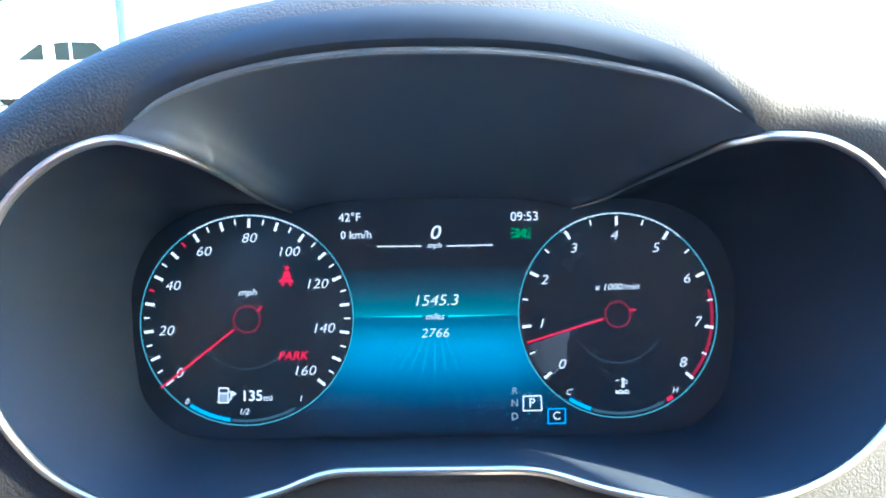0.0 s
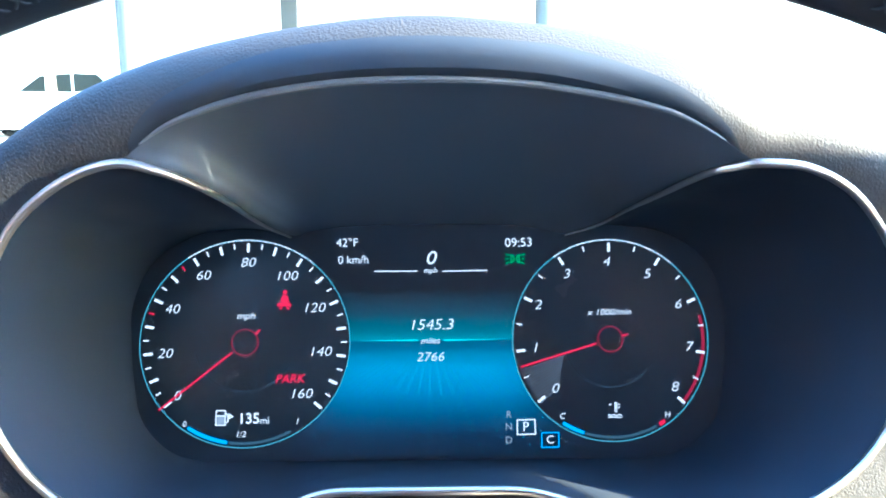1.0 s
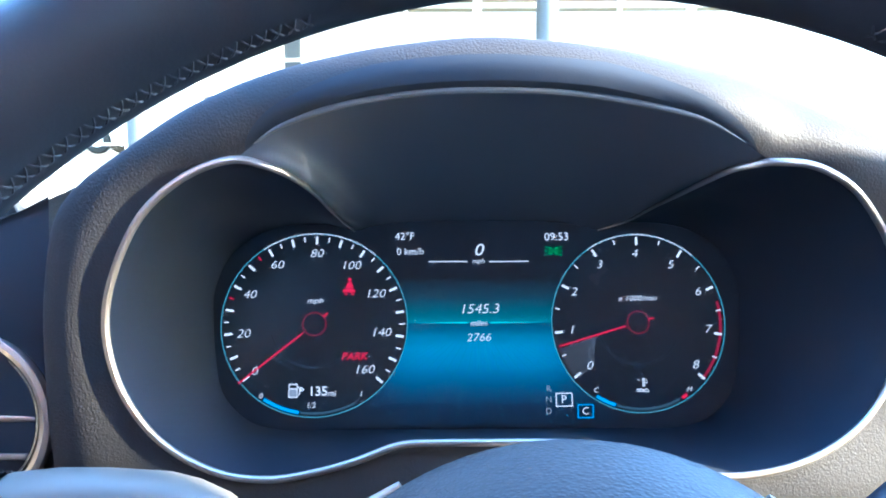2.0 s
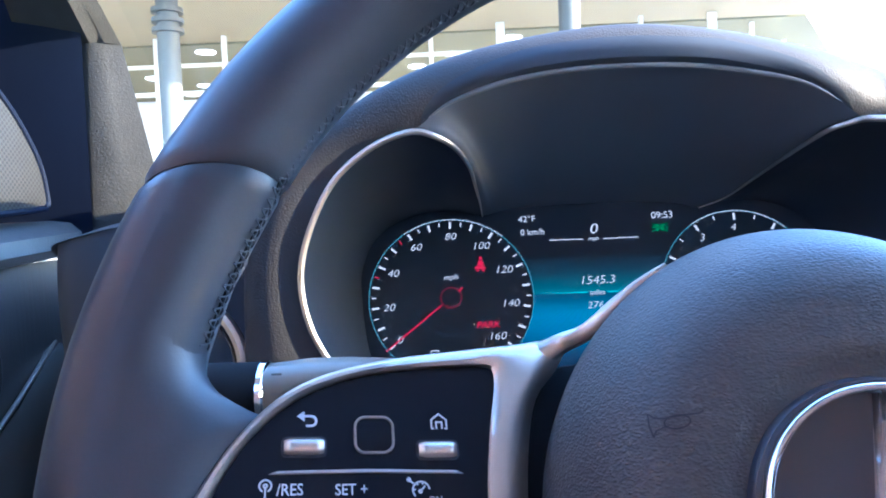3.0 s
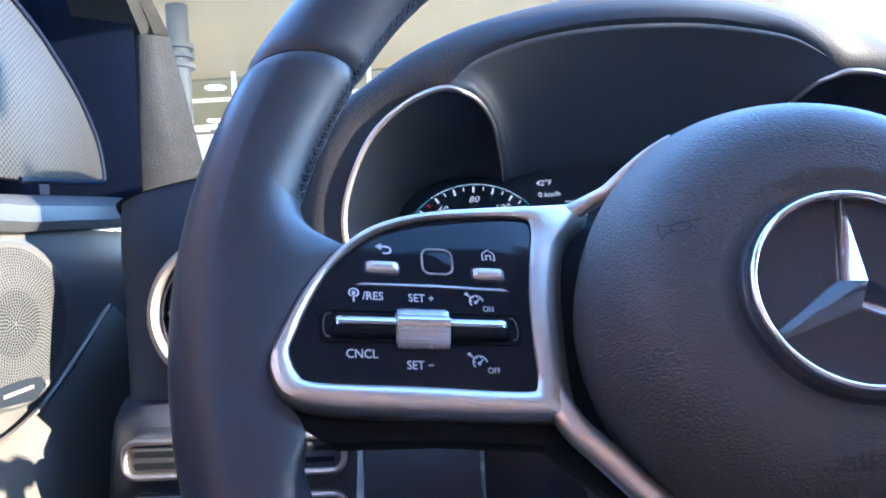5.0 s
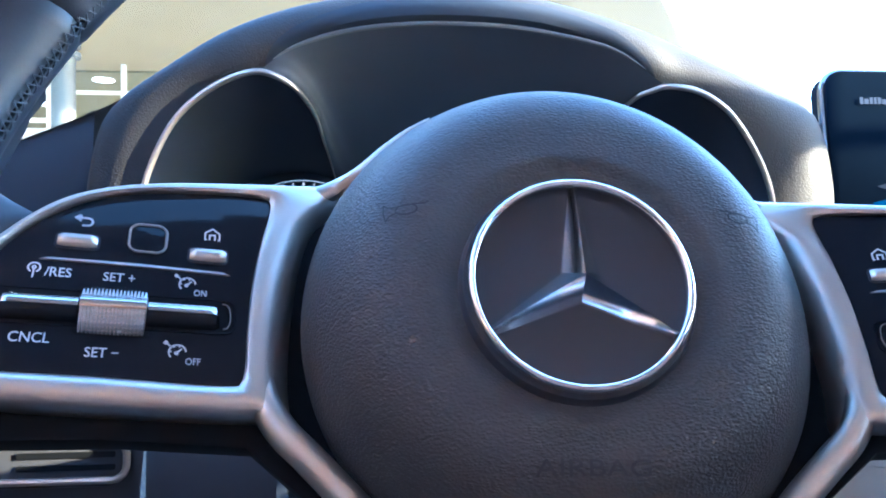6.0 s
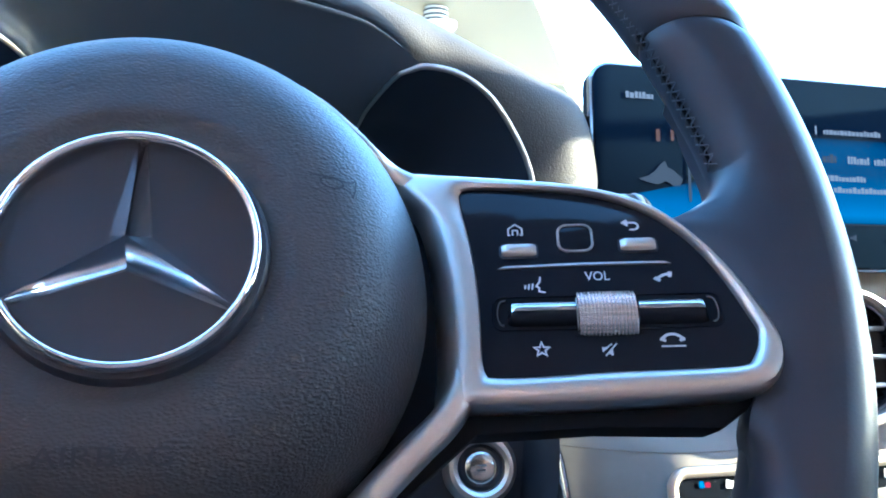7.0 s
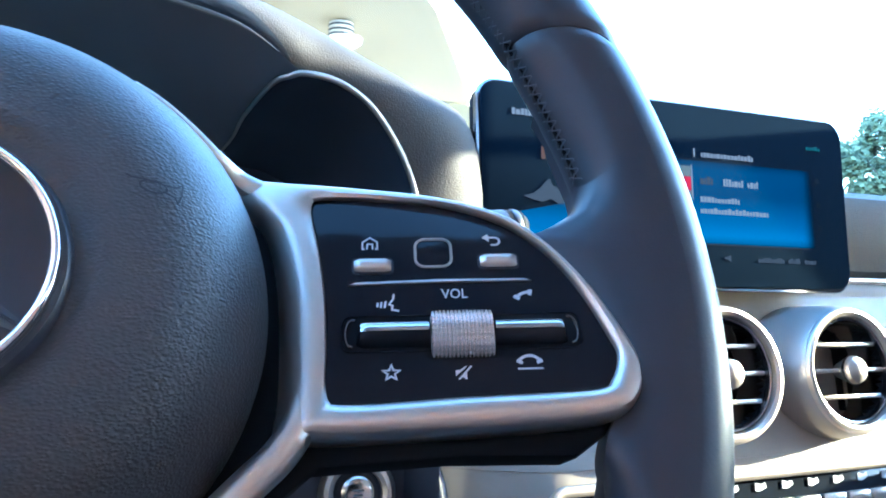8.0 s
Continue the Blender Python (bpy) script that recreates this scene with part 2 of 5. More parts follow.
def plate(outline, z0, z1, r=0.0, seg=2):
    """A flat plate with this outline (x, y) from z0 to z1, its upper edge rounded."""
    bm = bmesh.new()
    vs = [bm.verts.new((x, y, z0)) for x, y in outline]
    f = bm.faces.new(vs)
    ext = bmesh.ops.extrude_face_region(bm, geom=[f])
    top = [v for v in ext["geom"] if isinstance(v, bmesh.types.BMVert)]
    bmesh.ops.translate(bm, verts=top, vec=(0, 0, z1 - z0))
    if r > 0:
        st = set(top)
        bmesh.ops.bevel(bm, geom=[e for e in bm.edges if e.verts[0] in st and e.verts[1] in st], offset=r, segments=seg, affect="EDGES", profile=0.5)
    return bm


def rounded(w, h, r, n=5, cx=0.0, cy=0.0):
    out = []
    for sx, sy, a0 in ((1, 1, 0), (-1, 1, 90), (-1, -1, 180), (1, -1, 270)):
        for k in range(n + 1):
            a = radians(a0 + 90 * k / n)
            out.append((cx + sx * (w / 2 - r) + r * math.cos(a), cy + sy * (h / 2 - r) + r * math.sin(a)))
    return out


def strokes(lines, w, z=0.0):
    """Flat drawn lines of width w; each line a list of (x, y)."""
    bm = bmesh.new()
    for pts in lines:
        closed = pts[0] == pts[-1] and len(pts) > 3
        P = [Vector((x, y)) for x, y in (pts[:-1] if closed else pts)]
        n, L, R = len(P), [], []
        for i, p in enumerate(P):
            a = (P[i] - P[i - 1]) if (closed or i > 0) else P[1] - P[0]
            b = (P[(i + 1) % n] - P[i]) if (closed or i < n - 1) else P[-1] - P[-2]
            a, b = a.normalized(), b.normalized()
            t = (a + b).normalized() if (a + b).length > 1e-4 else a
            k = min(2.0, 1 / max(0.3, t.dot(a)))
            o = Vector((-t.y, t.x)) * w / 2 * k
            L.append(bm.verts.new((*(p + o), z)))
            R.append(bm.verts.new((*(p - o), z)))
        for i in range(n if closed else n - 1):
            j = (i + 1) % n
            bm.faces.new((L[i], R[i], R[j], L[j]))
    return bm


def fills(polys, z=0.0):
    bm = bmesh.new()
    for p in polys:
        bm.faces.new([bm.verts.new((x, y, z)) for x, y in p])
    return bm


def arc(cx, cy, rx, a0, a1, n=16, ry=None):
    ry = rx if ry is None else ry
    return [(cx + rx * math.cos(radians(a0 + (a1 - a0) * k / n)), cy + ry * math.sin(radians(a0 + (a1 - a0) * k / n))) for k in range(n + 1)]


def letters(body, cap, slant=0.0, align="CENTER", wide=1.0, bold=0.0):
    """Flat lettering with capitals of this height, as a mesh."""
    cu = bpy.data.curves.new("letters", "FONT")
    cu.body, cu.size, cu.shear, cu.align_x, cu.align_y = body, cap / 0.70, slant, align, "CENTER"
    cu.offset = bold * cap
    cu.resolution_u = 3
    tmp = bpy.data.objects.new("letters", cu)
    me = bpy.data.meshes.new_from_object(tmp)
    bpy.data.objects.remove(tmp)
    bpy.data.curves.remove(cu)
    if wide != 1.0:
        me.transform(Matrix.Diagonal((wide, 1, 1, 1)))
    return me


def basis(origin, ex, ey):
    """A pose with the given x axis and a y axis near ey."""
    x = Vector(ex).normalized()
    y = Vector(ey) - x * Vector(ey).dot(x)
    y.normalize()
    z = x.cross(y)
    return Matrix(((x.x, y.x, z.x, origin[0]), (x.y, y.y, z.y, origin[1]), (x.z, y.z, z.z, origin[2]), (0, 0, 0, 1)))


# ---- dashboard ----
dashboard = thing("dashboard", "black grained leather dashboard with a hooded instrument binnacle", "dashboard")
OPEN = [(0, .262, 1.1260), (-.03, .262, 1.1250), (-.061, .262, 1.1204), (-.086, .262, 1.1124), (-.099, .262, 1.1045), (-.109, .263, 1.0980),
        (-.130, .266, 1.0908), (-.150, .268, 1.0745), (-.1635, .269, 1.050), (-.1695, .27, 1.026), (-.1665, .27, 1.002), (-.157, .27, .982),
        (-.143, .27, .967), (-.122, .27, .956), (-.1, .27, .953), (-.08, .27, .956), (-.06, .27, .9615), (-.04, .27, .969),
        (-.02, .27, .970), (0, .27, .970)]
EDGE = [(0, .27, 1.149), (-.03, .27, 1.147), (-.06, .27, 1.1425), (-.09, .27, 1.1355), (-.115, .27, 1.1265), (-.135, .272, 1.117),
        (-.16, .275, 1.1015), (-.182, .28, 1.087), (-.196, .285, 1.07), (-.203, .285, 1.035), (-.205, .285, 1.0), (-.205, .285, .965),
        (-.20, .285, .94), (-.17, .283, .925), (-.13, .28, .92), (-.09, .28, .92), (-.07, .28, .92), (-.045, .28, .92),
        (-.02, .28, .92), (0, .28, .92)]


def mirrored(half):
    """The closed loop from a left half that runs from the middle of the top to the middle of the bottom."""
    return half + [(-x, *rest) for x, *rest in half[-2:0:-1]]


# the opening's passenger side reaches a little farther out
OPEN_R = [OPEN[0], OPEN[1], (-.058, .262, 1.1212), (-.088, .262, 1.1142), (-.109, .266, 1.1040), (-.125, .272, 1.0957), (-.145, .275, 1.0933), (-.166, .280, 1.0815), (-.186, .287, 1.057), (-.197, .292, 1.032),
          (-.197, .292, 1.004), (-.187, .288, .982), (-.168, .280, .967), (-.142, .273, .957), (-.113, .27, .953), (-.09, .27, .956), (-.066, .27, .9615), (-.042, .27, .969), OPEN[18], OPEN[19]]
loop_open = smooth_line(OPEN + [(-x, y, z) for x, y, z in OPEN_R[-2:0:-1]], 5, True)
FLANK = {2: (.06, .278, 1.1440), 3: (.09, .288, 1.1385), 4: (.115, .296, 1.1335), 5: (.14, .300, 1.1255), 6: (.165, .302, 1.1150), 7: (.20, .307, 1.1025), 8: (.236, .316, 1.0885),
         9: (.252, .324, 1.050), 10: (.254, .326, 1.01), 11: (.252, .324, .97), 12: (.235, .31, .935), 13: (.19, .295, .925)}
edge_keys = mirrored(EDGE)
for k, p in FLANK.items():
    edge_keys[len(edge_keys) - k] = p
loop_edge = smooth_line(edge_keys, 5, True)


def surround(i, q):
    """The binnacle's surround at step i of its loop, q of the way from the opening to the outer edge."""
    t = q * math.pi / 2
    s, c = math.sin(t), 1 - math.cos(t)
    o, e = loop_open[i], loop_edge[i]
    f = min(1, max(0, (min(i, len(loop_open) - i) / 5 - 2.2) / 4.6))
    roll = 0.0055 - 0.002 * f * f * (3 - 2 * f)
    return (o[0] + (e[0] - o[0]) * s, o[1] + (e[1] - o[1]) * c - roll * math.sin(math.pi * s ** .68) * (1 - f) - .004 * f * math.sin(2 * t), o[2] + (e[2] - o[2]) * s)


def face_share(i):
    """How far the smooth face reaches up the hood; it runs out towards both ends."""
    j = min(i, len(loop_open) - i)
    return .45 * min(1, max(.01, (22 - j) / 14)) ** .8


rows = [[surround(i, k / 12) for i in range(len(loop_open))] for k in range(13)]
split = len(loop_open) - 22
front = list(range(split, len(loop_open))) + list(range(23))
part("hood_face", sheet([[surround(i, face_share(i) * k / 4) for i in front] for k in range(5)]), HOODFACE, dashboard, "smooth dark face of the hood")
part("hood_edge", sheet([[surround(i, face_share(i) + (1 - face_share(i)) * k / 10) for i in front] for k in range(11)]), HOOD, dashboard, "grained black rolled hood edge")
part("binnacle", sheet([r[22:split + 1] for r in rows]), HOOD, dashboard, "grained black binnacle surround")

arch = smooth_line([(x, y - .0012, z + .0002) for x, y, z in OPEN[4:0:-1] + OPEN[:1]] + [(-x, y - .0012, z + .0002) for x, y, z in OPEN_R[1:5]], 6)
part("hood_lip", tube(arch, [.0015 * min(1, .15 + 4.5 * min(i, len(arch) - 1 - i) / len(arch)) for i in range(len(arch))], seg=8), LIP, dashboard, "thin moulded lip inside the hood, pale for the light it catches")

# top pad, from the crest to the foot of the windscreen
crest = smooth_line([(-.328, .335, 1.034), (-.322, .305, 1.046), (-.29, .292, 1.0535), (-.253, .288, 1.060), (-.215, .286, 1.074), (-.182, .28, 1.087), (-.16, .275, 1.1015), (-.135, .272, 1.116),
                     (-.115, .27, 1.1265), (-.09, .27, 1.1355), (-.06, .27, 1.1425), (-.03, .27, 1.147), (0, .27, 1.149), (.03, .27, 1.147), (.06, .278, 1.1440),
                     (.09, .288, 1.1385), (.115, .296, 1.1335), (.14, .300, 1.1255), (.165, .302, 1.1150), (.20, .307, 1.1025), (.236, .316, 1.0885), (.27, .328, 1.072),
                     (.32, .335, 1.064), (.5, .34, 1.067), (.8, .35, 1.067), (1.08, .36, 1.06)], 4)
rows = []
for k in range(13):
    f = k / 12
    g = f * f * (3 - 2 * f)
    rows.append([(p[0], p[1] + (0.82 - p[1]) * f, p[2] + (1.005 - p[2]) * g + 0.010 * math.sin(math.pi * min(1, f * 3)) * (1 if f < .34 else 0)) for p in crest])
part("top_pad", sheet(rows), HOOD, dashboard, "grained black dash top")

# outer end with the round side vent, left of the binnacle
cols = []
for x, y in ((-.200, .287), (-.215, .288), (-.24, .289), (-.265, .29), (-.285, .292), (-.305, .297), (-.318, .305), (-.325, .318), (-.328, .335), (-.330, .38), (-.33, .5)):
    top = np.interp(x, [-.33, -.328, -.322, -.29, -.253, -.215, -.182], [1.03, 1.034, 1.046, 1.0535, 1.060, 1.074, 1.09])
    cols.append([(x, y - .003 * math.sin(math.pi * min(1, k / 5)), top + (0.905 - top) * k / 12) for k in range(13)])
# Bluish HOODFACE instead of the dash leather puts this end's shade into colour.
part("side_end", sheet(cols), HOODFACE, dashboard)

# knee panel under the column
PROF = [(.31, .935), (.285, .930), (.262, .925), (.25, .915), (.246, .90), (.244, .87), (.25, .84), (.27, .80), (.30, .74), (.36, .66), (.5, .6)]
part("knee_panel", sheet([[(x - .004 * max(0, (.93 - z) / .06), y + d + .021, z - .006) for y, z in PROF] for x, d in ((-.334, .12), (-.333, .07), (-.330, .044), (-.325, .026), (-.316, .012), (-.300, .003), (-.28, 0), (-.25, 0), (-.2, 0), (-.166, 0))]), DARK, dashboard)
part("column_panel", sheet([[(x, y + .012, z) for y, z in PROF] for x in (-.164, -.13, -.097)]), PLASTIC, dashboard)
part("centre_knee_panel", sheet([[(x, y + .05 if x < .2 else y + .02, z - .005) for y, z in PROF] for x in (-.095, 0, .1, .195, .206)]), DARK, dashboard)

# passenger side: pad, ash trim, chrome line


def turn_in(x):
    """How far the trim falls back where it rounds towards the driver's knee."""
    return .034 * max(0, (.295 - x) / .073) ** 1.6


part("pad_face", sheet([[(x, y, z) for y, z in ((.345, 1.068), (.333, 1.062), (.328, 1.05), (.330, 1.02), (.334, 1.0), (.34, .995))] for x in (.215, .3, .5, .8, 1.08)]), HOOD, dashboard)
part("trim_line", tube([(.24, .331, .992), (.5, .331, .992), (1.06, .331, .992)], .0025, up=(0, 1, 0)), SATIN, dashboard, "satin silver trim line")
part("ash_trim", sheet([[(x, y + turn_in(x), z) for y, z in ((.345, .992), (.338, .985), (.325, .965), (.31, .94), (.295, .91), (.282, .89), (.272, .875), (.270, .870), (.275, .866))] for x in (.222, .226, .235, .245, .255, .265, .275, .285, .295, .5, .8, 1.08)]), TRIMPANEL, dashboard, "open-pore grey wood trim")
for x in (.2085, .217):
    part("edge_strip", tube([(x, .328, .90), (x, .312, .885), (x + .005, .300, .86), (x + .009, .288, .82), (x + .016, .268, .75)], .0026, up=(1, 0, 0)), DKCHROME, dashboard)
part("console_face", sheet([[(x, y + turn_in(x), z) for y, z in ((.280, .876), (.2715, .8725), (.2675, .862), (.260, .83), (.245, .79), (.2, .73), (.14, .69))] for x in (.222, .228, .235, .245, .255, .265, .275, .285, .295, .4, .5, .62)]), TRIMPANEL, dashboard)

# ---- instrument cluster ----
DISP = basis((0, .38, 1.04), (1, 0, 0), (0, math.sin(radians(16)), math.cos(radians(16))))
cluster = thing("instrument_cluster", "digital instrument cluster with two lit dials in satin silver rings", "instrument cluster", DISP)
INV = DISP.inverted()


def local(p):
    return INV @ Vector(p)


DOT, TURN0 = 0.2863e-3, math.atan2(-10, 653)


def dot(x, y):
    """Metres on the display from its dots, counted right and down."""
    dx, dy = x - 765, y - 420
    return (dx * math.cos(TURN0) + dy * math.sin(TURN0)) * DOT, -(-dx * math.sin(TURN0) + dy * math.cos(TURN0)) * DOT


BACK = [(0, .02), (-.018, .02), (-.035, .0195), (-.050, .0185), (-.062, .0165), (-.0712, .0145), (-.092, .0185), (-.120, .0155), (-.142, .002), (-.152, -.02),
        (-.152, -.04), (-.150, -.06), (-.145, -.08), (-.13, -.095), (-.11, -.1), (-.09, -.1), (-.065, -.1), (-.045, -.1), (-.02, -.1), (0, -.1)]
loop_back = [Vector((*p, 0)) for p in smooth_line(mirrored(BACK), 5, True)]


RIDGE = [OPEN[5], (-.0950, .266, 1.0958), (-.0855, .277, 1.0900), (-.0788, .297, 1.0812), (-.0757, .323, 1.0713), (-.0730, .352, 1.0622), tuple(DISP @ Vector((*BACK[5], 0)))]
RIDGE_R = [OPEN_R[5], (-.1165, .276, 1.0948), (-.1085, .285, 1.0915), (-.0985, .320, 1.0791), (-.0955, .352, 1.0705), (-.086, .375, 1.0600), RIDGE[-1]]
RIDGE_T = [0, .1, .2, .38, .58, .8, 1]


def shroud_at(j, t, line=RIDGE, lip=OPEN):
    """A point of the shroud's left half, t of the way from the opening to the glass; a ridge runs back from each ring."""
    b = DISP @ Vector((*BACK[j], 0))
    straight = Vector(lip[5]) * (1 - t) + DISP @ Vector((*BACK[5], 0)) * t
    ridge = Vector([float(np.interp(t, RIDGE_T, [p[i] for p in line])) for i in range(3)])
    return Vector(lip[j]) * (1 - t) + b * t + (ridge - straight) * math.exp(-((j - 5) / 1.5) ** 2)


rows = []
for t in (0, .05, .1, .15, .2, .28, .38, .48, .58, .7, .8, .9, 1):
    keys = [tuple(shroud_at(j, t)) for j in range(20)]
    right = [tuple(shroud_at(j, t, RIDGE_R, OPEN_R)) for j in range(20)]
    rows.append([local(p) for p in smooth_line(keys + [(-x, y, z) for x, y, z in right[-2:0:-1]], 5, True)])
wide = len(rows[0])
# Vault paled for haze, on top of a real tone step at the ridge.
part("hood_vault", sheet([r_[-25:] + r_[:26] for r_ in rows]), FACEPAD, cluster, "dark grey vault under the hood, paled for the haze")
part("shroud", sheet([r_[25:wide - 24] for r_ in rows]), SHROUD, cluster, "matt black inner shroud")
bm = bmesh.new()
bm.faces.new([bm.verts.new(p * 1.02 + Vector((0, 0, -.0003))) for p in loop_back])
display = part("display", bm, LENS, cluster, "dark glossy display glass")

# silver ring round both dials, its ends running back to the glass
half = [tuple(shroud_at(5, t) + Vector((0, -.0015, -.0006))) for t in (1, .8, .58, .38, .2, .1)] + [(x, y - .002, z) for x, y, z in OPEN[5:]]
other = [tuple(shroud_at(5, t, RIDGE_R, OPEN_R) + Vector((0, -.0015, -.0006))) for t in (1, .8, .58, .38, .2, .1)] + [(x, y - .002, z) for x, y, z in OPEN_R[5:]]
path = smooth_line([local(p) for p in half + [(-x, y, z) for x, y, z in other[-2::-1]]], 5)
fat = [.0018 * min(1, .22 + min(i, len(path) - 1 - i) / 36) for i in range(len(path))]
part("ring", tube(path, fat, seg=10), SATIN, cluster, "satin silver dial surround")

PANELGLOW = lit_panel("display_glow", [(0.0, (0.0, 0.002, 0.005)), (0.12, (0.0, 0.006, 0.014)), (0.24, (0.001, 0.030, 0.058)), (0.38, (0.002, 0.075, 0.135)), (0.51, (0.003, 0.105, 0.175)), (0.59, (0.003, 0.085, 0.13)),
                                       (0.64, (0.002, 0.05, 0.08)), (0.684, (0.002, 0.03, 0.05)), (0.692, (0.003, 0.10, 0.115)), (0.74, (0.002, 0.055, 0.065)), (0.86, (0.001, 0.018, 0.024)), (1.0, (0.0, 0.0, 0.0))],
                      -.098, -.014, .030, .092, 1.3, (0.019, 0.027, 0.040), 0.38, 0.15)
part("glow_field", fills([[(-.098, -.098), (.092, -.098), (.092, -.014), (-.098, -.014)]], .0002), PANELGLOW, display, "blue lit display field")
bm = bmesh.new()
for r in range(1, 17):
    yy = 604 + 150 * (r / 16) ** 1.35
    for c in range(-17, 18):
        xx = 770 + c * (9 + 38 * (r / 16) ** 1.2)
        if abs(xx - 765) < 215 and math.hypot(xx - 439, yy - 566) > 190 and math.hypot(xx - 1092, yy - 556) > 182:
            x, y = dot(xx + (c % 2) * 3, yy)
            w = (0.6 + 0.6 * r / 16) * DOT
            bm.faces.new([bm.verts.new((x + w * math.cos(a), y + w * math.sin(a), .00035)) for a in (k * math.pi / 3 for k in range(6))])
tagged(part("dot_field", bm, W_DOT, display), kind="stuff")
bm = bmesh.new()
for c in range(-9, 10):
    a, b = dot(770 + c * 10, 600), dot(770 + c * 21, 655)
    w = .35 * DOT
    bm.faces.new([bm.verts.new((a[0] - w, a[1], .0003)), bm.verts.new((b[0] - w, b[1], .0003)), bm.verts.new((b[0] + w, b[1], .0003)), bm.verts.new((a[0] + w, a[1], .0003))])
tagged(part("ray_field", bm, W_DOT, display), kind="stuff")


def word(name, body, x, y, cap, material=W_WHITE, slant=0.22, align="CENTER", wide=1.0, z=.0009, parent=None, bold=0.0):
    u, v = dot(x, y)
    return part(name, letters(body, cap * DOT, slant, align, wide, bold), material, parent or display, m=Matrix.Translation((u, v, z)) @ Matrix.Rotation(0.012, 4, "Z"))


def marks(name, lines, w, material, z=.0008):
    return part(name, strokes([[dot(*p) for p in l] for l in lines], w * DOT, z), material, display)


def dial(cx, cy, rx, ry, ticks, names):
    """A round dial: disc, rim line, ticks and hub; ticks are (angle, length, width, material)."""
    def on(a, r):
        return cx + rx * r * math.cos(radians(a)), cy - ry * r * math.sin(radians(a))
    part("dial_face", fills([[dot(*on(a * 3, 1.0)) for a in range(120, 0, -1)]], .0005), FACE, display, "black dial face")
    marks("dial_rim", [[on(a * 3, .995) for a in range(0, 121)]], 1.7, W_CYAN)
    marks("dial_highlight", [[on(a, .995) for a in range(50, 126, 3)]], 2.4, W_WHITE)
    for a, length, w, material in ticks:
        marks("tick", [[on(a, .965), on(a, .965 - length)]], w, material)
    for txt, x, y in names:
        word("numeral", txt, x, y, 16.8, wide=1.15, bold=-.015)
    marks("hub", [[on(a * 6, .125) for a in range(0, 61)]], 2.0, W_DKRED)
    marks("inner_arc", [[on(a, .47) for a in range(195, 335, 4)]], 1.2, W_FAINT)
    return on


ticks = []
for k in range(33):
    a = 220 - k * 260 / 32
    red = k in (7, 11)
    ticks.append((a, .055 if k % 2 else .088, 2.6 if k % 2 else 5.0, W_RED if red else W_WHITE))
on = dial(439, 566, 188.5, 185, ticks, [(str(n * 20), *p) for n, p in enumerate(((322, 661), (297, 587), (306, 508), (359, 447), (439, 423), (509, 447), (560, 504), (573, 582), (541, 656)))])
marks("needle", [[on(219.5, 1.02), on(219.5, .15)]], 3.0, W_RED, .001)
marks("needle_tip", [[on(38, .125), on(42, .19)]], 3.0, W_RED, .001)
word("caption", "mph", 439, 519, 11.5, wide=1.15)
word("warning", "PARK", 521, 630, 15, W_RED, bold=.015)
part("belt_lamp", fills([[dot(*p) for p in q] for q in ([(503.5, 481), (512.5, 481), (516, 493), (500, 493)], [(508 + 4 * math.cos(k * .785), 475.5 + 4.4 * math.sin(k * .785)) for k in range(8)],
                                                        [(494, 497), (500, 494), (514, 494), (520, 497), (520, 501), (494, 501)], [(500, 502), (504, 502), (503, 507), (498, 507)], [(511, 502), (515, 502), (518, 507), (513, 507)])], .0008), W_RED, display)
word("range", "135", 451, 700, 18, slant=0, bold=.02)
word("range_unit", "mi", 479, 703, 12, slant=0)
word("fuel_mark", "0", 337, 710, 10)
word("fuel_mark", "1/2", 437, 727, 10)
word("fuel_mark", "1", 536, 704, 10)
part("fuel_lamp", strokes([[dot(*p) for p in l] for l in ([(393, 710), (393, 686), (409, 686), (409, 710)], [(391, 711), (411, 711)], [(393, 695), (409, 695)],
                                                         [(409, 690), (414, 694), (414, 705), (411, 707)], [(416, 692), (422, 696), (416, 699), (416, 692)])], 2.2 * DOT, .0008), W_WHITE, display)
part("fuel_field", fills([[dot(*p) for p in ((395, 709), (407, 709), (407, 696), (395, 696))]], .0007), W_DIM, display)
marks("fuel_bar", [[on(a, .955) for a in range(238, 263, 2)]], 6.5, W_BLUE)
marks("fuel_track", [[on(a, .955) for a in range(263, 300, 2)]], 5.0, W_FAINT)

ticks = [(220 - k * 16.25, .055 if k % 2 else .09, 2.6 if k % 2 else 5.0, W_WHITE) for k in range(17)]
on = dial(1092, 556, 175.5, 180, ticks, [(str(n), *p) for n, p in enumerate(((992, 644), (957, 573), (963, 496), (1015, 440), (1087, 417), (1160, 439), (1214, 493), (1231, 569), (1204, 640)))])
marks("red_zone", [[on(a, .945) for a in range(15, -41, -3)]], 5.5, W_DKRED, .0007)
marks("needle", [[on(197, .955), on(197, .15)]], 3.0, W_RED, .001)
marks("needle_tip", [[on(17, .125), on(15, .19)]], 3.0, W_RED, .001)
for k in range(12):
    marks("fan_line", [[on(199.4 + k * 2.0, .95), on(199.4 + k * 2.0, .50 + .016 * k)]], .7, W_DIM)
word("caption", "x 1000/min", 1091, 508, 11, wide=1.1)
word("gauge_mark", "C", 1004, 692, 10)
word("gauge_mark", "H", 1190, 688, 10)
marks("cool_bar", [[on(a, .955) for a in range(239, 254, 2)]], 6.5, W_BLUE)
marks("cool_track", [[on(a, .955) for a in range(254, 300, 2)]], 5.0, W_FAINT)
marks("hot_bar", [[on(a, .955) for a in range(300, 306, 2)]], 6.5, W_RED)
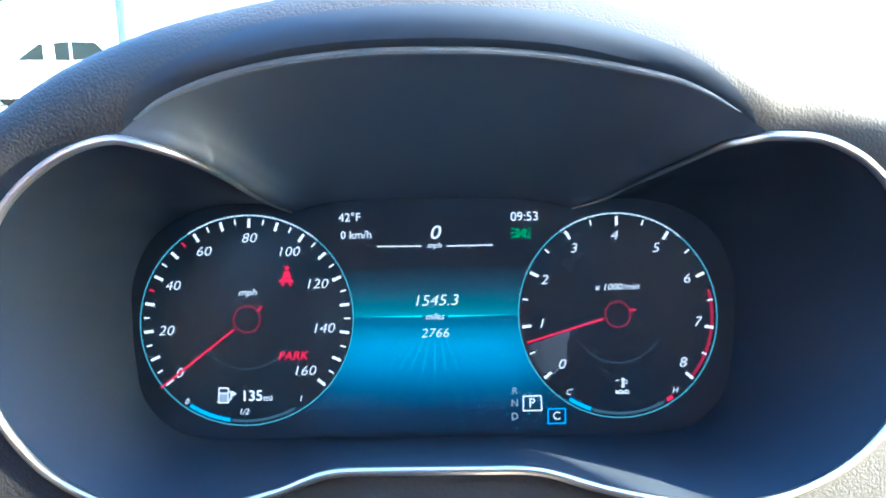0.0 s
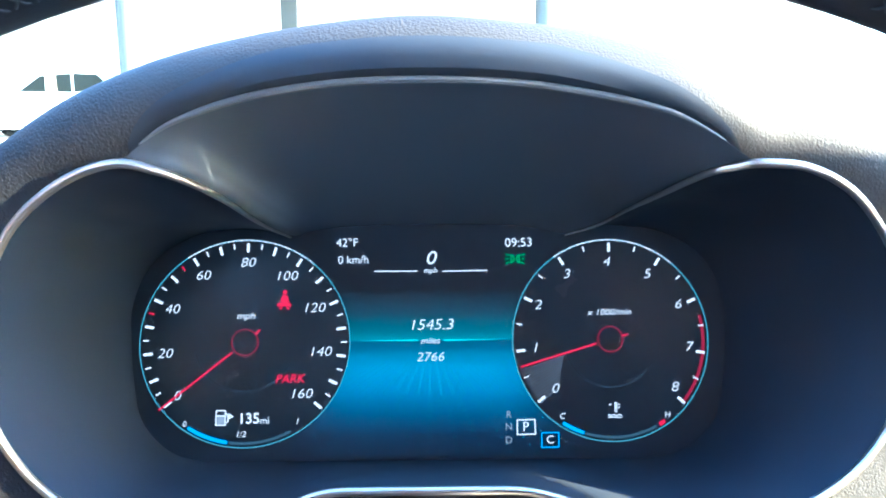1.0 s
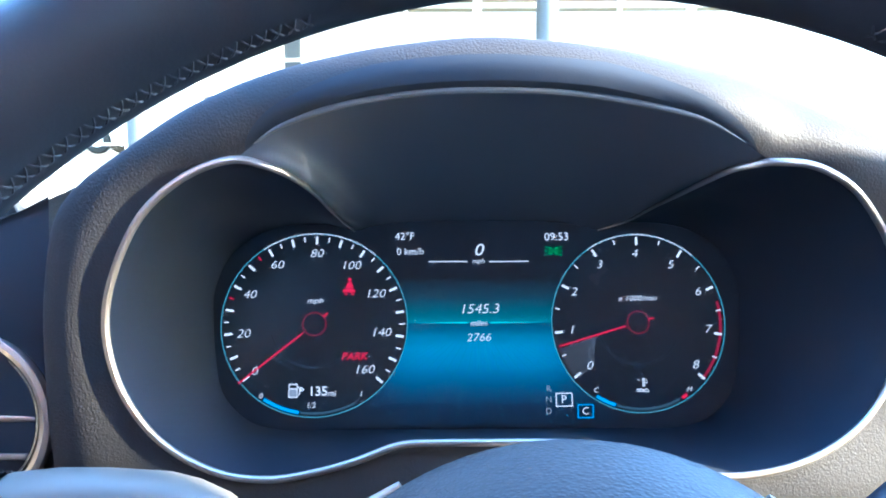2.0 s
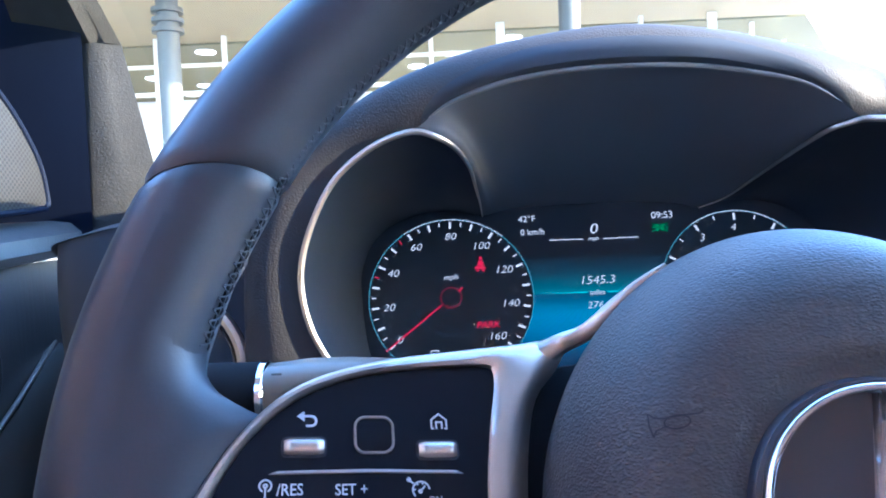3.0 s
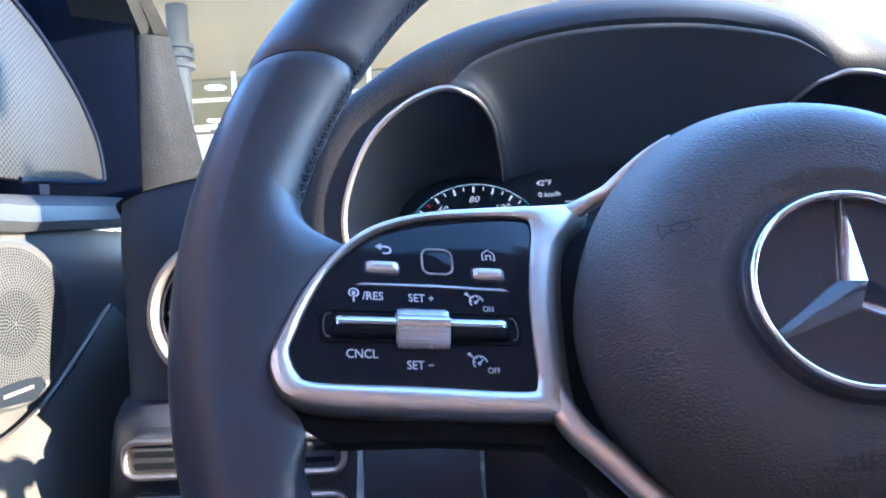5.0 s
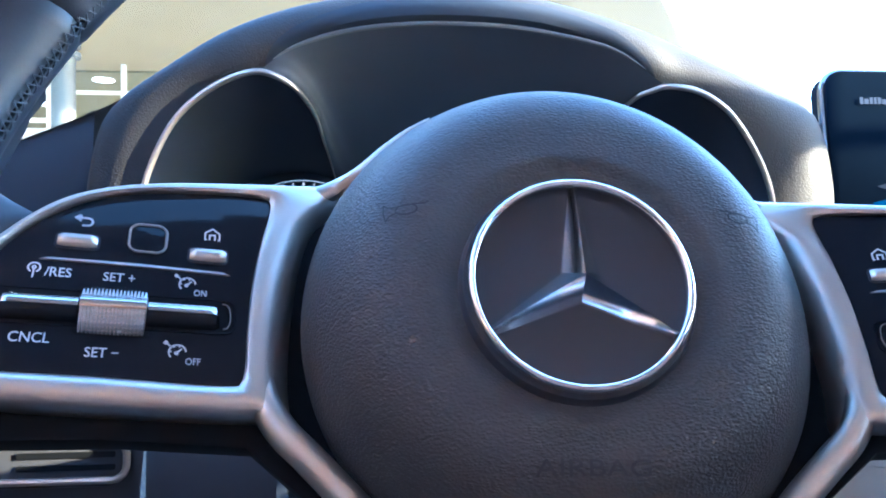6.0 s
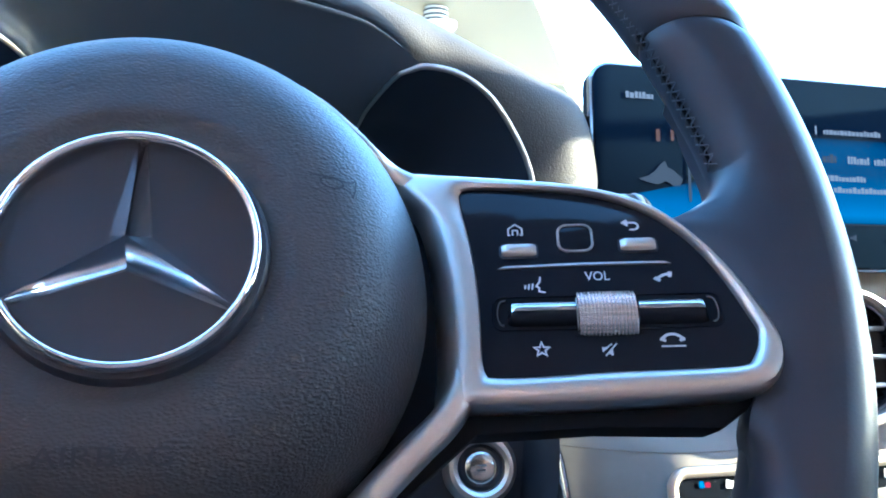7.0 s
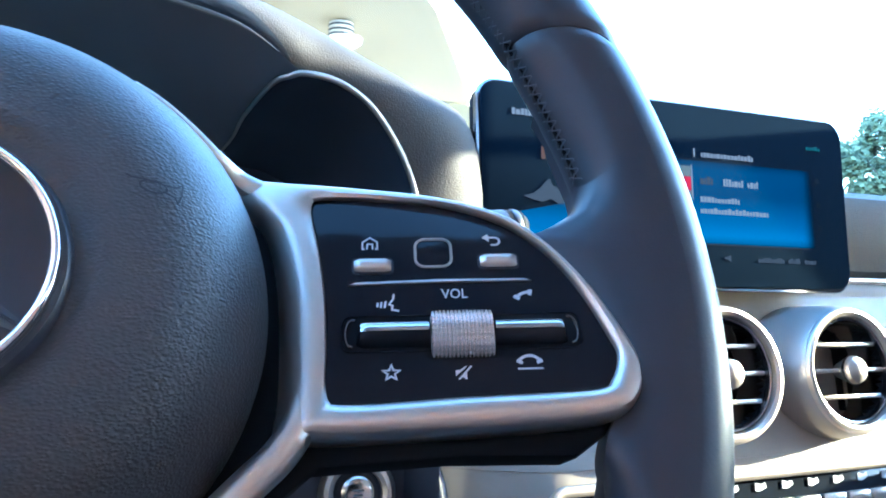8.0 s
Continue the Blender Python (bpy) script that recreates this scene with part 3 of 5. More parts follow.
part("coolant_lamp", strokes([[dot(*p) for p in l] for l in ([(1098, 684), (1098, 668), (1101, 668), (1101, 684)], [(1103, 671), (1107, 671)], [(1103, 676), (1107, 676)],
                                                            [(1086, 688), (1090, 691), (1095, 688), (1100, 691), (1105, 688), (1110, 690)], [(1086, 693), (1110, 693)], [(1087, 671), (1092, 671)])], 1.8 * DOT, .0008), W_WHITE, display)
word("temperature", "42°F", 618, 386, 15, slant=0)
word("speed_readout", "0 km/h", 630, 417, 14, slant=0)
word("speed", "0", 769, 413, 24, wide=1.15)
word("caption", "mph", 769, 435, 10)
marks("speed_line", [[(668, 437), (746, 436)], [(791, 436), (872, 434)]], 2.0, W_WHITE)
word("clock_readout", "09:53", 929, 383.5, 16, slant=0)
part("side_lamp", strokes([[dot(*p) for p in l] for l in ([(915, 405), (915, 420), (919, 418), (920.5, 412.5), (919, 407), (915, 405)], [(930, 405), (930, 420), (926, 418), (924.5, 412.5), (926, 407), (930, 405)], [(905, 403), (912, 407)],
                                                         [(904, 412.5), (911, 412.5)], [(905, 422), (912, 418)], [(933, 407), (940, 403)], [(934, 412.5), (941, 412.5)], [(933, 418), (940, 422)])], 1.3 * DOT, .0008), W_GREEN, display)
word("odometer", "1545.3", 771, 533, 19, wide=1.1, bold=-.012)
word("odometer_unit", "miles", 770, 561, 11.5)
word("trip", "2766", 770, 590, 16, wide=1.1, bold=-.012)
part("horizon_line", fills([[dot(*p) for p in q] for q in ([(640, 562), (748, 562), (748, 558.4)], [(794, 561.6), (905, 557.5), (794, 558)])], .0008), W_TEAL, display)
for txt, y in (("R", 690), ("N", 711), ("D", 734)):
    word("gear", txt, 910, y, 12, W_DIM, slant=0)
word("gear", "P", 940, 711, 16, slant=0)
word("drive_mode", "C", 983, 733, 14, slant=0)
part("gear_frame", strokes([[*[tuple(p) for p in (dot(925, 699), dot(956, 698), dot(957, 723), dot(925, 724), dot(925, 699))]]], 2.2 * DOT, .0008), W_WHITE, display)
part("mode_frame", strokes([[*[tuple(p) for p in (dot(968, 721), dot(998, 720), dot(998, 745), dot(968, 746), dot(968, 721))]]], 2.2 * DOT, .0008), W_BLUE, display)


# ---- steering wheel ----
WHEEL = basis((.003, .0205, .993), (1, -.034, -.028), (0, math.sin(radians(24)), math.cos(radians(24))))
wheel = thing("steering_wheel", "black leather multifunction steering wheel with satin silver spokes", "steering wheel", WHEEL)
RC, RT, RZ, RY = 0.1695, 0.0157, -0.0155, 0.012


def thumb(a):
    """How far the rim swells inward where it runs into the spokes."""
    f = (180 - a) % 360 if math.cos(radians(a)) > 0 else a % 360
    return .0014 * math.exp(-((f - 160) / 10) ** 2)


def rim_part(name, a0, a1, extra, material, label=""):
    """A stretch of the rim from angle a0 to a1, thicker by extra and rounded off at both ends, with a thumb rest near the spokes."""
    n = max(8, int(abs(a1 - a0) / 1.0))
    rows = []
    for k in range(n + 1):
        a = a0 + (a1 - a0) * k / n
        end = min(k, n - k) / n * abs(a1 - a0)
        r = RT + extra - 0.0012 * (1 - min(1, end / 1.3)) ** 2
        bulge = thumb(a)
        f = (180 - a) % 360 if math.cos(radians(a)) > 0 else a % 360
        slant = 3.1 * math.exp(-((f - 154.5) / 14) ** 2) * (1 if math.cos(radians(a)) < 0 else -1)
        row = []
        for j in range(28):
            b = 2 * math.pi * j / 28
            turn = radians(a + slant * math.cos(b))
            ca, sa = math.cos(turn), math.sin(turn)
            out, up = r * math.cos(b), r * 0.98 * math.sin(b)
            if out < 0:
                out *= 1 + bulge / r * (1 - .85 * max(0, math.sin(b)))
            row.append(((RC + out) * ca, RY + (RC + out) * sa, RZ + up))
        rows.append(row)
    return part(name, sheet(rows, True, False, True), material, wheel, label)


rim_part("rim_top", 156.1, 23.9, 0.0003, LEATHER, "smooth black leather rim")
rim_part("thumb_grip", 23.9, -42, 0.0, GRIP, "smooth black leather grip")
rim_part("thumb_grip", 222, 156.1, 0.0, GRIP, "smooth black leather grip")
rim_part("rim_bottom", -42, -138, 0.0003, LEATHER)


# leather that runs from the rim down to the spoke frame, with a rounded hollow above and below
FILLET = [(143.6, 64), (147.8, 54.4), (150.4, 44), (151.4, 37), (150.6, 31.5), (147.8, 27.4), (143.5, 24.6), (139.4, 22.6), (135.6, 20.4), (139.4, 13), (143.2, 5.6), (146.8, -3), (149.0, -12), (149.4, -20.5), (147, -27),
          (143, -32.5), (141.2, -38), (141.6, -44), (140.2, -52), (136, -62)]
for side in (-1, 1):
    edge = smooth_line([(x, y, 0) for x, y in FILLET], 4)
    rows = []
    for k, (x, y, _) in enumerate(edge):
        f = k / (len(edge) - 1)
        a = radians(161 + 48 * f)
        low = math.sin(math.pi * min(1, max(0, (f - .04) / .92))) ** .5
        z = (RZ - .001) * (1 - low) + (-.052 + .29e-3 * x - .22e-3 * y - .0015) * low
        end = Vector((-x * 1e-3, y * 1e-3, z))
        b = radians(92)
        start = Vector(((RC + RT * math.cos(b)) * math.cos(a), RY + (RC + RT * math.cos(b)) * math.sin(a), RZ + RT * .981 * math.sin(b)))
        inward = Vector((-math.cos(a), -math.sin(a), -.05))
        ctrl = start + inward * min(.013, (end - start).length * .6)
        row = [start * (1 - t) ** 2 + ctrl * 2 * t * (1 - t) + end * t * t for t in (0, .12, .25, .4, .55, .7, .85, .95, 1)]
        row.append(end + Vector((-.0012, 0, -.004)))
        row.append(end + Vector((-.004, 0, -.012)))
        rows.append([(-side * p.x, p.y, p.z) for p in row])
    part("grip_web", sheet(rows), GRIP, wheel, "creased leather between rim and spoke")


def seam_at(a, z=.0, r=.0):
    """A place on the seam along the rim's inner side."""
    m = radians(a)
    d = RC - RT - thumb(a) + r
    return Vector((d * math.cos(m), RY + d * math.sin(m), RZ + z))


def stitching(a0, a1, count):
    """Crossed threads along the inner side of the rim, each pair a short, taut X."""
    bm = bmesh.new()
    step = (a1 - a0) / (count - 1)
    for k in range(count):
        a = a0 + step * k
        m = radians(a)
        away = Vector((math.cos(m), math.sin(m), 0))
        for tilt in (-1, 1):
            ends = [seam_at(a - step * .46 * tilt, -.0022, .0004), seam_at(a - step * .2 * tilt, -.0008, -.0005), seam_at(a + step * .2 * tilt, .0012, -.0005), seam_at(a + step * .46 * tilt, .0026, .0004)]
            piece = tube(ends, .00027, seg=5, up=away)
            me = bpy.data.meshes.new("stitch")
            piece.to_mesh(me)
            piece.free()
            bm.from_mesh(me)
            bpy.data.meshes.remove(me)
    return bm


for a0, a1 in ((112, 170), (68, 10)):
    part("seam_groove", tube([seam_at(a0 + (a1 - a0) * k / 60, .0002, .0005) for k in range(61)], .0007, .0009, seg=8), BLACK, wheel, "dark seam between the leather edges")
    part("stitching", stitching(a0, a1, 50), THREAD, wheel, "grey cross-stitched seam")


# airbag cover: a low dome, rounder above, drawn out below
def dome(u, v):
    """Height of the cover's face at a place on it."""
    R = math.hypot(u / .0692, v / (.0735 if v > 0 else .0680))
    r = math.hypot(u, v)
    z = -.0030 - .0040 * R ** 2 - .0235 * max(0, (R - .62) / .38) ** 2.2
    f = min(1, max(0, (r - .0295) / .0060))
    z -= .0022 * (1 - f * f * (3 - 2 * f))
    return z


rows = []
STEPS = [0, .12, .25, .36, .41, .44, .46, .48, .50, .52, .54, .57, .60, .64, .70, .78, .84, .88, .92, .95, .975, 1.0]
for s in STEPS:
    row = []
    for k in range(96):
        a = 2 * math.pi * k / 96
        u, v = .0692 * s * math.cos(a), (.0735 if math.sin(a) > 0 else .0680) * s * math.sin(a)
        row.append((u, v, dome(u, v)))
    rows.append(row)
for dz, g in ((-.004, 1.002), (-.012, 1.0), (-.026, .98)):
    rows.append([(x * g, y * g, z + dz) for x, y, z in rows[len(STEPS) - 1]])
cover = part("airbag_cover", sheet(rows, True), COVER, wheel, "round grained vinyl airbag cover")


def on_cover(me, x, y, turn=0.0, flip=1):
    """Lays a flat mesh onto the face of the cover."""
    if isinstance(me, bmesh.types.BMesh):
        bm, me = me, bpy.data.meshes.new("mark")
        bm.to_mesh(me)
        bm.free()
    me.transform(Matrix.Translation((x, y, 0)) @ Matrix.Rotation(turn, 4, "Z") @ Matrix.Diagonal((flip, 1, 1, 1)))
    for v in me.vertices:
        v.co.z = dome(v.co.x, v.co.y) + .0007
    return me


# Flat letters in darker vinyl: the relief's shade is put into colour.
part("embossed_letters", on_cover(letters("AIRBAG", .0036, wide=1.45), -.0002, -.0437), EMBOSSLOW, cover)


def dense(line, n=7):
    """The same drawn line with more points, so that it can follow a curved face."""
    return [(a[0] + (b[0] - a[0]) * k / n, a[1] + (b[1] - a[1]) * k / n) for a, b in zip(line, line[1:]) for k in range(n)] + [line[-1]]


for side in (-1, 1):
    hx, hy = .0425 * side, .0186
    coil = arc(-.0004, -.0002, .0027, 0, 360, 24, .0014)
    horn = [coil[:-1] + coil[:1], dense([(-.0062, .0013), (-.0050, .0009), (-.0030, .0010), (.0024, .0010), (.0040, .0014), (.0050, .0026)]), dense([(.0050, .0026), (.0053, .0), (.0050, -.0026)]),
            dense([(.0050, -.0026), (.0042, -.0014), (.0026, -.0009), (.0016, -.0008)])]
    horn_mark = part("horn_mark", strokes(horn, .00034), EMBOSS, cover)
    on_cover(horn_mark.data, hx, hy, radians(-8 * side), side)

# round chrome emblem: a ring with three tapered arms on a dark dish
emblem = part("emblem_dish", turned([(.0294, -.0066), (.0288, -.0046), (.0281, -.0038), (.0250, -.0038), (.010, -.0038), (0, -.0038)], 64), DARK, wheel, "dark emblem dish", Matrix.Translation((-.0002, -.0006, 0)))
part("ring", tube([(.0262 * math.cos(a), .0262 * math.sin(a), -.0020) for a in (2 * math.pi * k / 96 for k in range(96))], .0012, .0020, True, 16), CHROME, emblem, "polished chrome ring")
for ang in (90, 210, 330):
    bm = bmesh.new()
    d, s = Vector((math.cos(radians(ang)), math.sin(radians(ang)), 0)), Vector((-math.sin(radians(ang)), math.cos(radians(ang)), 0))
    top = bm.verts.new((0, 0, .0027))
    lo = Vector((0, 0, -.0040))
    tip_t, tip_l, tip_r = bm.verts.new(d * .0254 + Vector((0, 0, -.0018))), bm.verts.new(d * .0256 + s * .0011 + lo), bm.verts.new(d * .0256 - s * .0011 + lo)
    hollow = Vector((0, 0, -.0032))
    sh_l, sh_r = bm.verts.new(d * .0024 + s * .00416 + hollow), bm.verts.new(d * .0024 - s * .00416 + hollow)
    foot_l, foot_r = bm.verts.new(d * .0024 + s * .0046 + lo), bm.verts.new(d * .0024 - s * .0046 + lo)
    bm.faces.new((sh_l, tip_l, foot_l))
    bm.faces.new((sh_r, foot_r, tip_r))
    bm.faces.new((top, tip_t, tip_l, sh_l))
    bm.faces.new((top, sh_r, tip_r, tip_t))
    bm.faces.new((tip_t, tip_r, tip_l))
    part("arm", bm, ARMCHROME, emblem, sharp=0.01)


# spokes and switch panels, built for one side and mirrored
def deep(x, y):
    return -.052 + .29 * abs(x) - .22 * y


PANEL = [(80.9, 33.2), (84.5, 36.2), (102.5, 34), (117, 30.6), (129, 24.2), (137.6, 14.5), (143, 3), (146.6, -11), (147.2, -16), (144.2, -21.8), (139, -24), (112, -23.4), (85, -23.2), (81.2, -20.4),
         (82.0, -8), (82.6, 6), (82.0, 20)]
OUTER = [(63, 46.6), (76, 43.9), (92, 40.6), (110, 36.6), (126, 30.6), (136.3, 22), (145.6, 6.5), (151.8, -11), (152.6, -20.5), (149.2, -27.8), (142.6, -31.2), (128, -32.0), (106, -31.8), (82, -31.2), (74.5, -30.3),
         (73, -31.5), (70.6, -31.4), (70.3, -27.5), (71.4, -22), (72.2, -14), (72.8, 0), (72.4, 14), (70.5, 27), (66.5, 35), (61.5, 41)]


def ray_out(poly, c, a):
    """The farthest crossing of a closed outline along the angle a from c."""
    best, d = 0, (math.cos(a), math.sin(a))
    for (x0, y0), (x1, y1) in zip(poly, poly[1:] + poly[:1]):
        ex, ey = x1 - x0, y1 - y0
        den = d[0] * ey - d[1] * ex
        if abs(den) < 1e-12:
            continue
        t = ((x0 - c[0]) * ey - (y0 - c[1]) * ex) / den
        u = ((x0 - c[0]) * d[1] - (y0 - c[1]) * d[0]) / den
        if t > 0 and -1e-9 <= u <= 1 + 1e-9:
            best = max(best, t)
    return c[0] + d[0] * best, c[1] + d[1] * best


def soft_corner(poly, n=4):
    return [tuple(p) for p in smooth_line(poly, n, True)]


for side in (-1, 1):
    def at(x, y, h=0.0):
        y += 1.2 if side < 0 else 0
        return Vector((side * x * 1e-3, y * 1e-3, deep(x * 1e-3, y * 1e-3) + h))
    inner, outer = soft_corner(PANEL), soft_corner(OUTER)
    mid = (112, 3)
    # denser toward the long outer tip
    turns = [2 * math.pi * k / 160 for k in range(160)]
    ins, outs = [ray_out(inner, mid, a) for a in turns], [ray_out(outer, mid, a) for a in turns]
    rows = []
    for f, h in ((0.0, -.004), (0.0, .0006), (0.06, .0013), (0.25, .0020), (0.5, .0019), (0.72, .0010), (0.9, -.0010), (1.0, -.0040), (0.97, -.014)):
        rows.append([at(i[0] + (o[0] - i[0]) * f, i[1] + (o[1] - i[1]) * f, h) for i, o in zip(ins, outs)])
    spoke = part("spoke_frame", sheet(rows, True), SATIN, wheel, "satin silver spoke frame")
    up = smooth_line([at(78, 36.5, -.0050), at(68.5, 41.0, -.0020), at(62.5, 44.2, .001), Vector((side * .0562, .0472, -.0375)), Vector((side * .0490, .0535, -.0345)), Vector((side * .0420, .0592, -.0325)), Vector((side * .035, .0638, -.0315))], 6)
    w = [.0040 - .0032 * (i / (len(up) - 1)) for i in range(len(up))]
    part("collar", tube(up, w, [v * .9 for v in w], seg=10), SATIN, spoke)
    lo = smooth_line([at(77.4, -12, -.0022), at(77.0, -20, -.0015), at(75.0, -27.2, -.0011), at(70.8, -33.4, -.0011), at(64.5, -39.2, -.0011), at(55, -48.2, -.0012), at(45.5, -58, .001), at(38, -70, .004), at(32, -84, .008)], 6)
    wl = [.0030 + .0010 * min(1, i / 14) for i in range(len(lo))]
    part("lower_spoke", tube(lo, wl, [v * .75 for v in wl], seg=14), SATIN, spoke)

    M = basis(at(112, 3), (1, 0, .29 * side), (0, 1, -.22))
    MI = M.inverted()

    def flat(x, y):
        p = MI @ at(x, y)
        return p.x, p.y
    panel = part("switch_panel", plate([flat(*p) for p in inner], -.004, 0.0, .0003), PIANO, wheel, "glossy black switch panel", M)

    def put(name, bm, material, x, y, h=0.0, turn=0.0, label="", parent=None):
        u, v = flat(x, y)
        return part(name, bm, material, parent or panel, label, Matrix.Translation((u, v, h)) @ Matrix.Rotation(radians(turn * side), 4, "Z"))
    MM = 1e-3
    tl = -3.0

    def bow(w, hgt, top):
        """A slim rocker key with a rounded face."""
        rws = []
        for k in range(13):
            x = (k / 12 - .5) * w
            e = min(1, (w / 2 - abs(x)) / (.12 * w))
            rws.append([(x, (j / 8 - .5) * hgt * (.75 + .25 * e), top * (.2 + .8 * math.sqrt(max(0, 1 - (abs(j / 8 - .5) * 2) ** 2.2))) * (.35 + .65 * e)) for j in range(9)])
        return sheet(rws)
    for x, y in ((94.8, 13.8), (125.6, 13.1)):
        put("button_slot", plate(rounded(10.6 * MM, 5.0 * MM, 1.4 * MM), 0, .0001), DARK, x, y, 0, tl)
        put("button", bow(9.4 * MM, 4.0 * MM, .0016), SATIN, x, y, .0001, tl, "satin silver key")
    sq = rounded(9.2 * MM, 8.8 * MM, 2.5 * MM, 6)
    put("touch_pad_rim", tube([(x, y, .0003) for x, y in sq], .00036, closed=True, seg=6), SATIN, 110, 16.7, 0, tl, "thin silver touch pad rim")
    put("touch_pad", plate(rounded(8.4 * MM, 8.0 * MM, 2.1 * MM, 6), 0, .0002, .0001), PIANO, 110, 16.7, 0, tl)
    put("divider", plate([(-23 * MM, -.2 * MM), (-21 * MM, .55 * MM), (0, .95 * MM), (21 * MM, .55 * MM), (23 * MM, -.2 * MM), (0, .1 * MM)], 0, .0004, .0001), SILVERTRIM, 110.5, 7.6, 0, tl * .8, "slim silver divider")
    # roller with a bar key on both sides, in a sunk slot
    low = 1.3 if side > 0 else .3
    put("roller_slot", plate(rounded(57.6 * MM, 9.8 * MM, 2.4 * MM), 0, .00012), BLACK, 113.2, -5.4 - low, 0, tl)
    put("slot_rim", tube([(x, y, .0002) for x, y in rounded(57.6 * MM, 9.8 * MM, 2.4 * MM)], .0003, closed=True, seg=6), PIANO, 113.2, -5.4 - low, 0, tl)
    put("roller_well", plate(rounded(17.6 * MM, 13.6 * MM, 1.2 * MM), 0, .00016), BLACK, 113.2, -5.7 - low, 0, tl)

    def bar(way, a0, a1, grow=0.0):
        """A half-round bar between two angles about its length, bent down at its outer end."""
        rws = []
        for k in range(19):
            f = k / 18
            x = way * (7.9 + 17.3 * f) * MM
            e = math.sqrt(max(.0, 1 - max(0, (f - .86) / .14) ** 2))
            rad = (3.4 + grow) * MM
            rws.append([(x, -math.cos(radians(q)) * rad * (.78 + .22 * e), math.sin(radians(q)) * rad * .85 * (.12 + .88 * e)) for q in (a0 + (a1 - a0) * j / 8 for j in range(9))])
        return sheet(rws)
    for way in (-1, 1):
        # Black underside stands in for the dark lap mirrored in the polished bar.
        key = put("bar_key", bar(way, 0, 180), PIANO, 113.2, -5.9 - low, .0001, tl, "silver bar key, its underside black for the dark reflection")
        part("key_face", bar(way, 84, 152, .07), KEYMETAL, key, "polished silver key face")
        # Thin chrome hook draws the glint on the slot's rim; no key here.
        hook = [(way * u * MM, v * MM, .0005) for u, v in ((25.6, 3.6), (26.9, 3.2), (27.6, 1.6), (27.8, -1.0), (27.2, -3.2), (26.0, -3.8))]
        put("end_key", tube(smooth_line(hook, 4), .00032, seg=6), DKCHROME, 113.2, -5.4 - low, .0001, tl)
    RR, HALF = 5.9 * MM, 7.5 * MM

    def drum(a0, a1, across, around, lift, bite):
        """A band of the roller between two angles, set with small pyramids (bite) or left smooth."""
        bm = bmesh.new()

        def pt(fi, fj, hgt):
            a = radians(a0 + (a1 - a0) * fj / around)
            edge = 1 - .05 * (abs(fi / across - .5) * 2) ** 8
            return (fi / across - .5) * 2 * HALF, -math.cos(a) * (RR + hgt) * edge, math.sin(a) * (RR + hgt) * edge * .66 - .0008
        for i in range(across):
            for j in range(around):
                cs = [bm.verts.new(pt(i + a, j + b, lift)) for a, b in ((0, 0), (1, 0), (1, 1), (0, 1))]
                if not bite:
                    bm.faces.new(cs)
                    continue
                tp = [bm.verts.new(pt(i + a, j + b, lift + bite)) for a, b in ((.34, .34), (.66, .34), (.66, .66), (.34, .66))]
                bm.faces.new(tp)
                for q in range(4):
                    bm.faces.new((cs[q], cs[(q + 1) % 4], tp[(q + 1) % 4], tp[q]))
        bmesh.ops.remove_doubles(bm, verts=bm.verts, dist=1e-6)
        return bm
    if side > 0:
        roller = put("roller", drum(0, 180, 16, 16, 0, .0009), ROLLERMETAL, 113.2, -5.9 - low, .0, tl, "knurled silver roller")
    else:
        roller = put("roller", drum(0, 88, 17, 8, 0, .0008), ROLLERMETAL, 113.2, -5.9 - low, .0, tl, "knurled silver roller with a raised smooth lip")
        part("lip", sheet([[(x * HALF, -math.cos(radians(q)) * (RR + h * MM), math.sin(radians(q)) * (RR + h * MM) * .66 - .0008) for q, h in ((80, .0), (84, 1.0), (90, 1.6), (98, 1.7), (108, 1.1), (116, .4), (122, .1))] for x in (-1, -.96, -.5, 0, .5, .96, 1)]), KEYMETAL, roller, "smooth polished lip")
        part("teeth", drum(114, 180, 18, 1, 0, .0011), ROLLERMETAL, roller)
    for sx in (-1, 1):
        part("roller_cheek", turned([(.001, .0), (RR * .9, 0), (RR * .97, -.0006), (RR * .9, -.0014)], 32), SATIN, roller, m=Matrix.Translation((sx * (HALF + .00005), 0, -.0012)) @ Matrix.Diagonal((1, 1, .66, 1)) @ Matrix.Rotation(radians(90 * sx), 4, "Y"))

    def icon(x, y, lines, w=.42, turn=tl, scale=1.0, z=.00025):
        return put("symbol", strokes([[(a * MM * scale, b * MM * scale) for a, b in l] for l in lines], w * MM, z), MARK, x, y, 0, turn)

    def tag(txt, x, y, cap=3.0, wide=.86):
        return put("lettering", letters(txt, cap * .92 * MM, wide=wide, bold=.012), MARK, x, y, .0003, tl)
    home = [[(-1.3, -1.6), (-1.9, -1.6), (-1.9, .6), (0, 2.1), (1.9, .6), (1.9, -1.6), (1.3, -1.6)], [(-.7, -1.7), (-.7, 0), (.7, 0), (.7, -1.7)]]
    back = [[(-1.9, .9), (.6, .9)] + arc(.6, -.3, 1.2, 90, -90, 8)[1:] + [(-.6, -1.5)], [(-1.2, 1.75), (-2.3, .9), (-1.2, .05), (-1.2, 1.5), (-1.9, .95), (-1.2, .4)]]
    icon(94.8, 20.6, home)
    icon(125.4, 19.6, back, .6)
    if side > 0:
        tag("VOL", 113.2, 3.9)
        icon(97.0, 2.4, [[(1.4, 2.3), (1.2, 1.0), (.4, -.2), (1.1, -.5), (1.0, -1.5), (2.4, -1.8)], [(-.3, .6), (-.5, -1.0)], [(-1.1, .4), (-1.3, -1.0)], [(-1.9, .2), (-2.0, -.8)]], .5, scale=1.2)
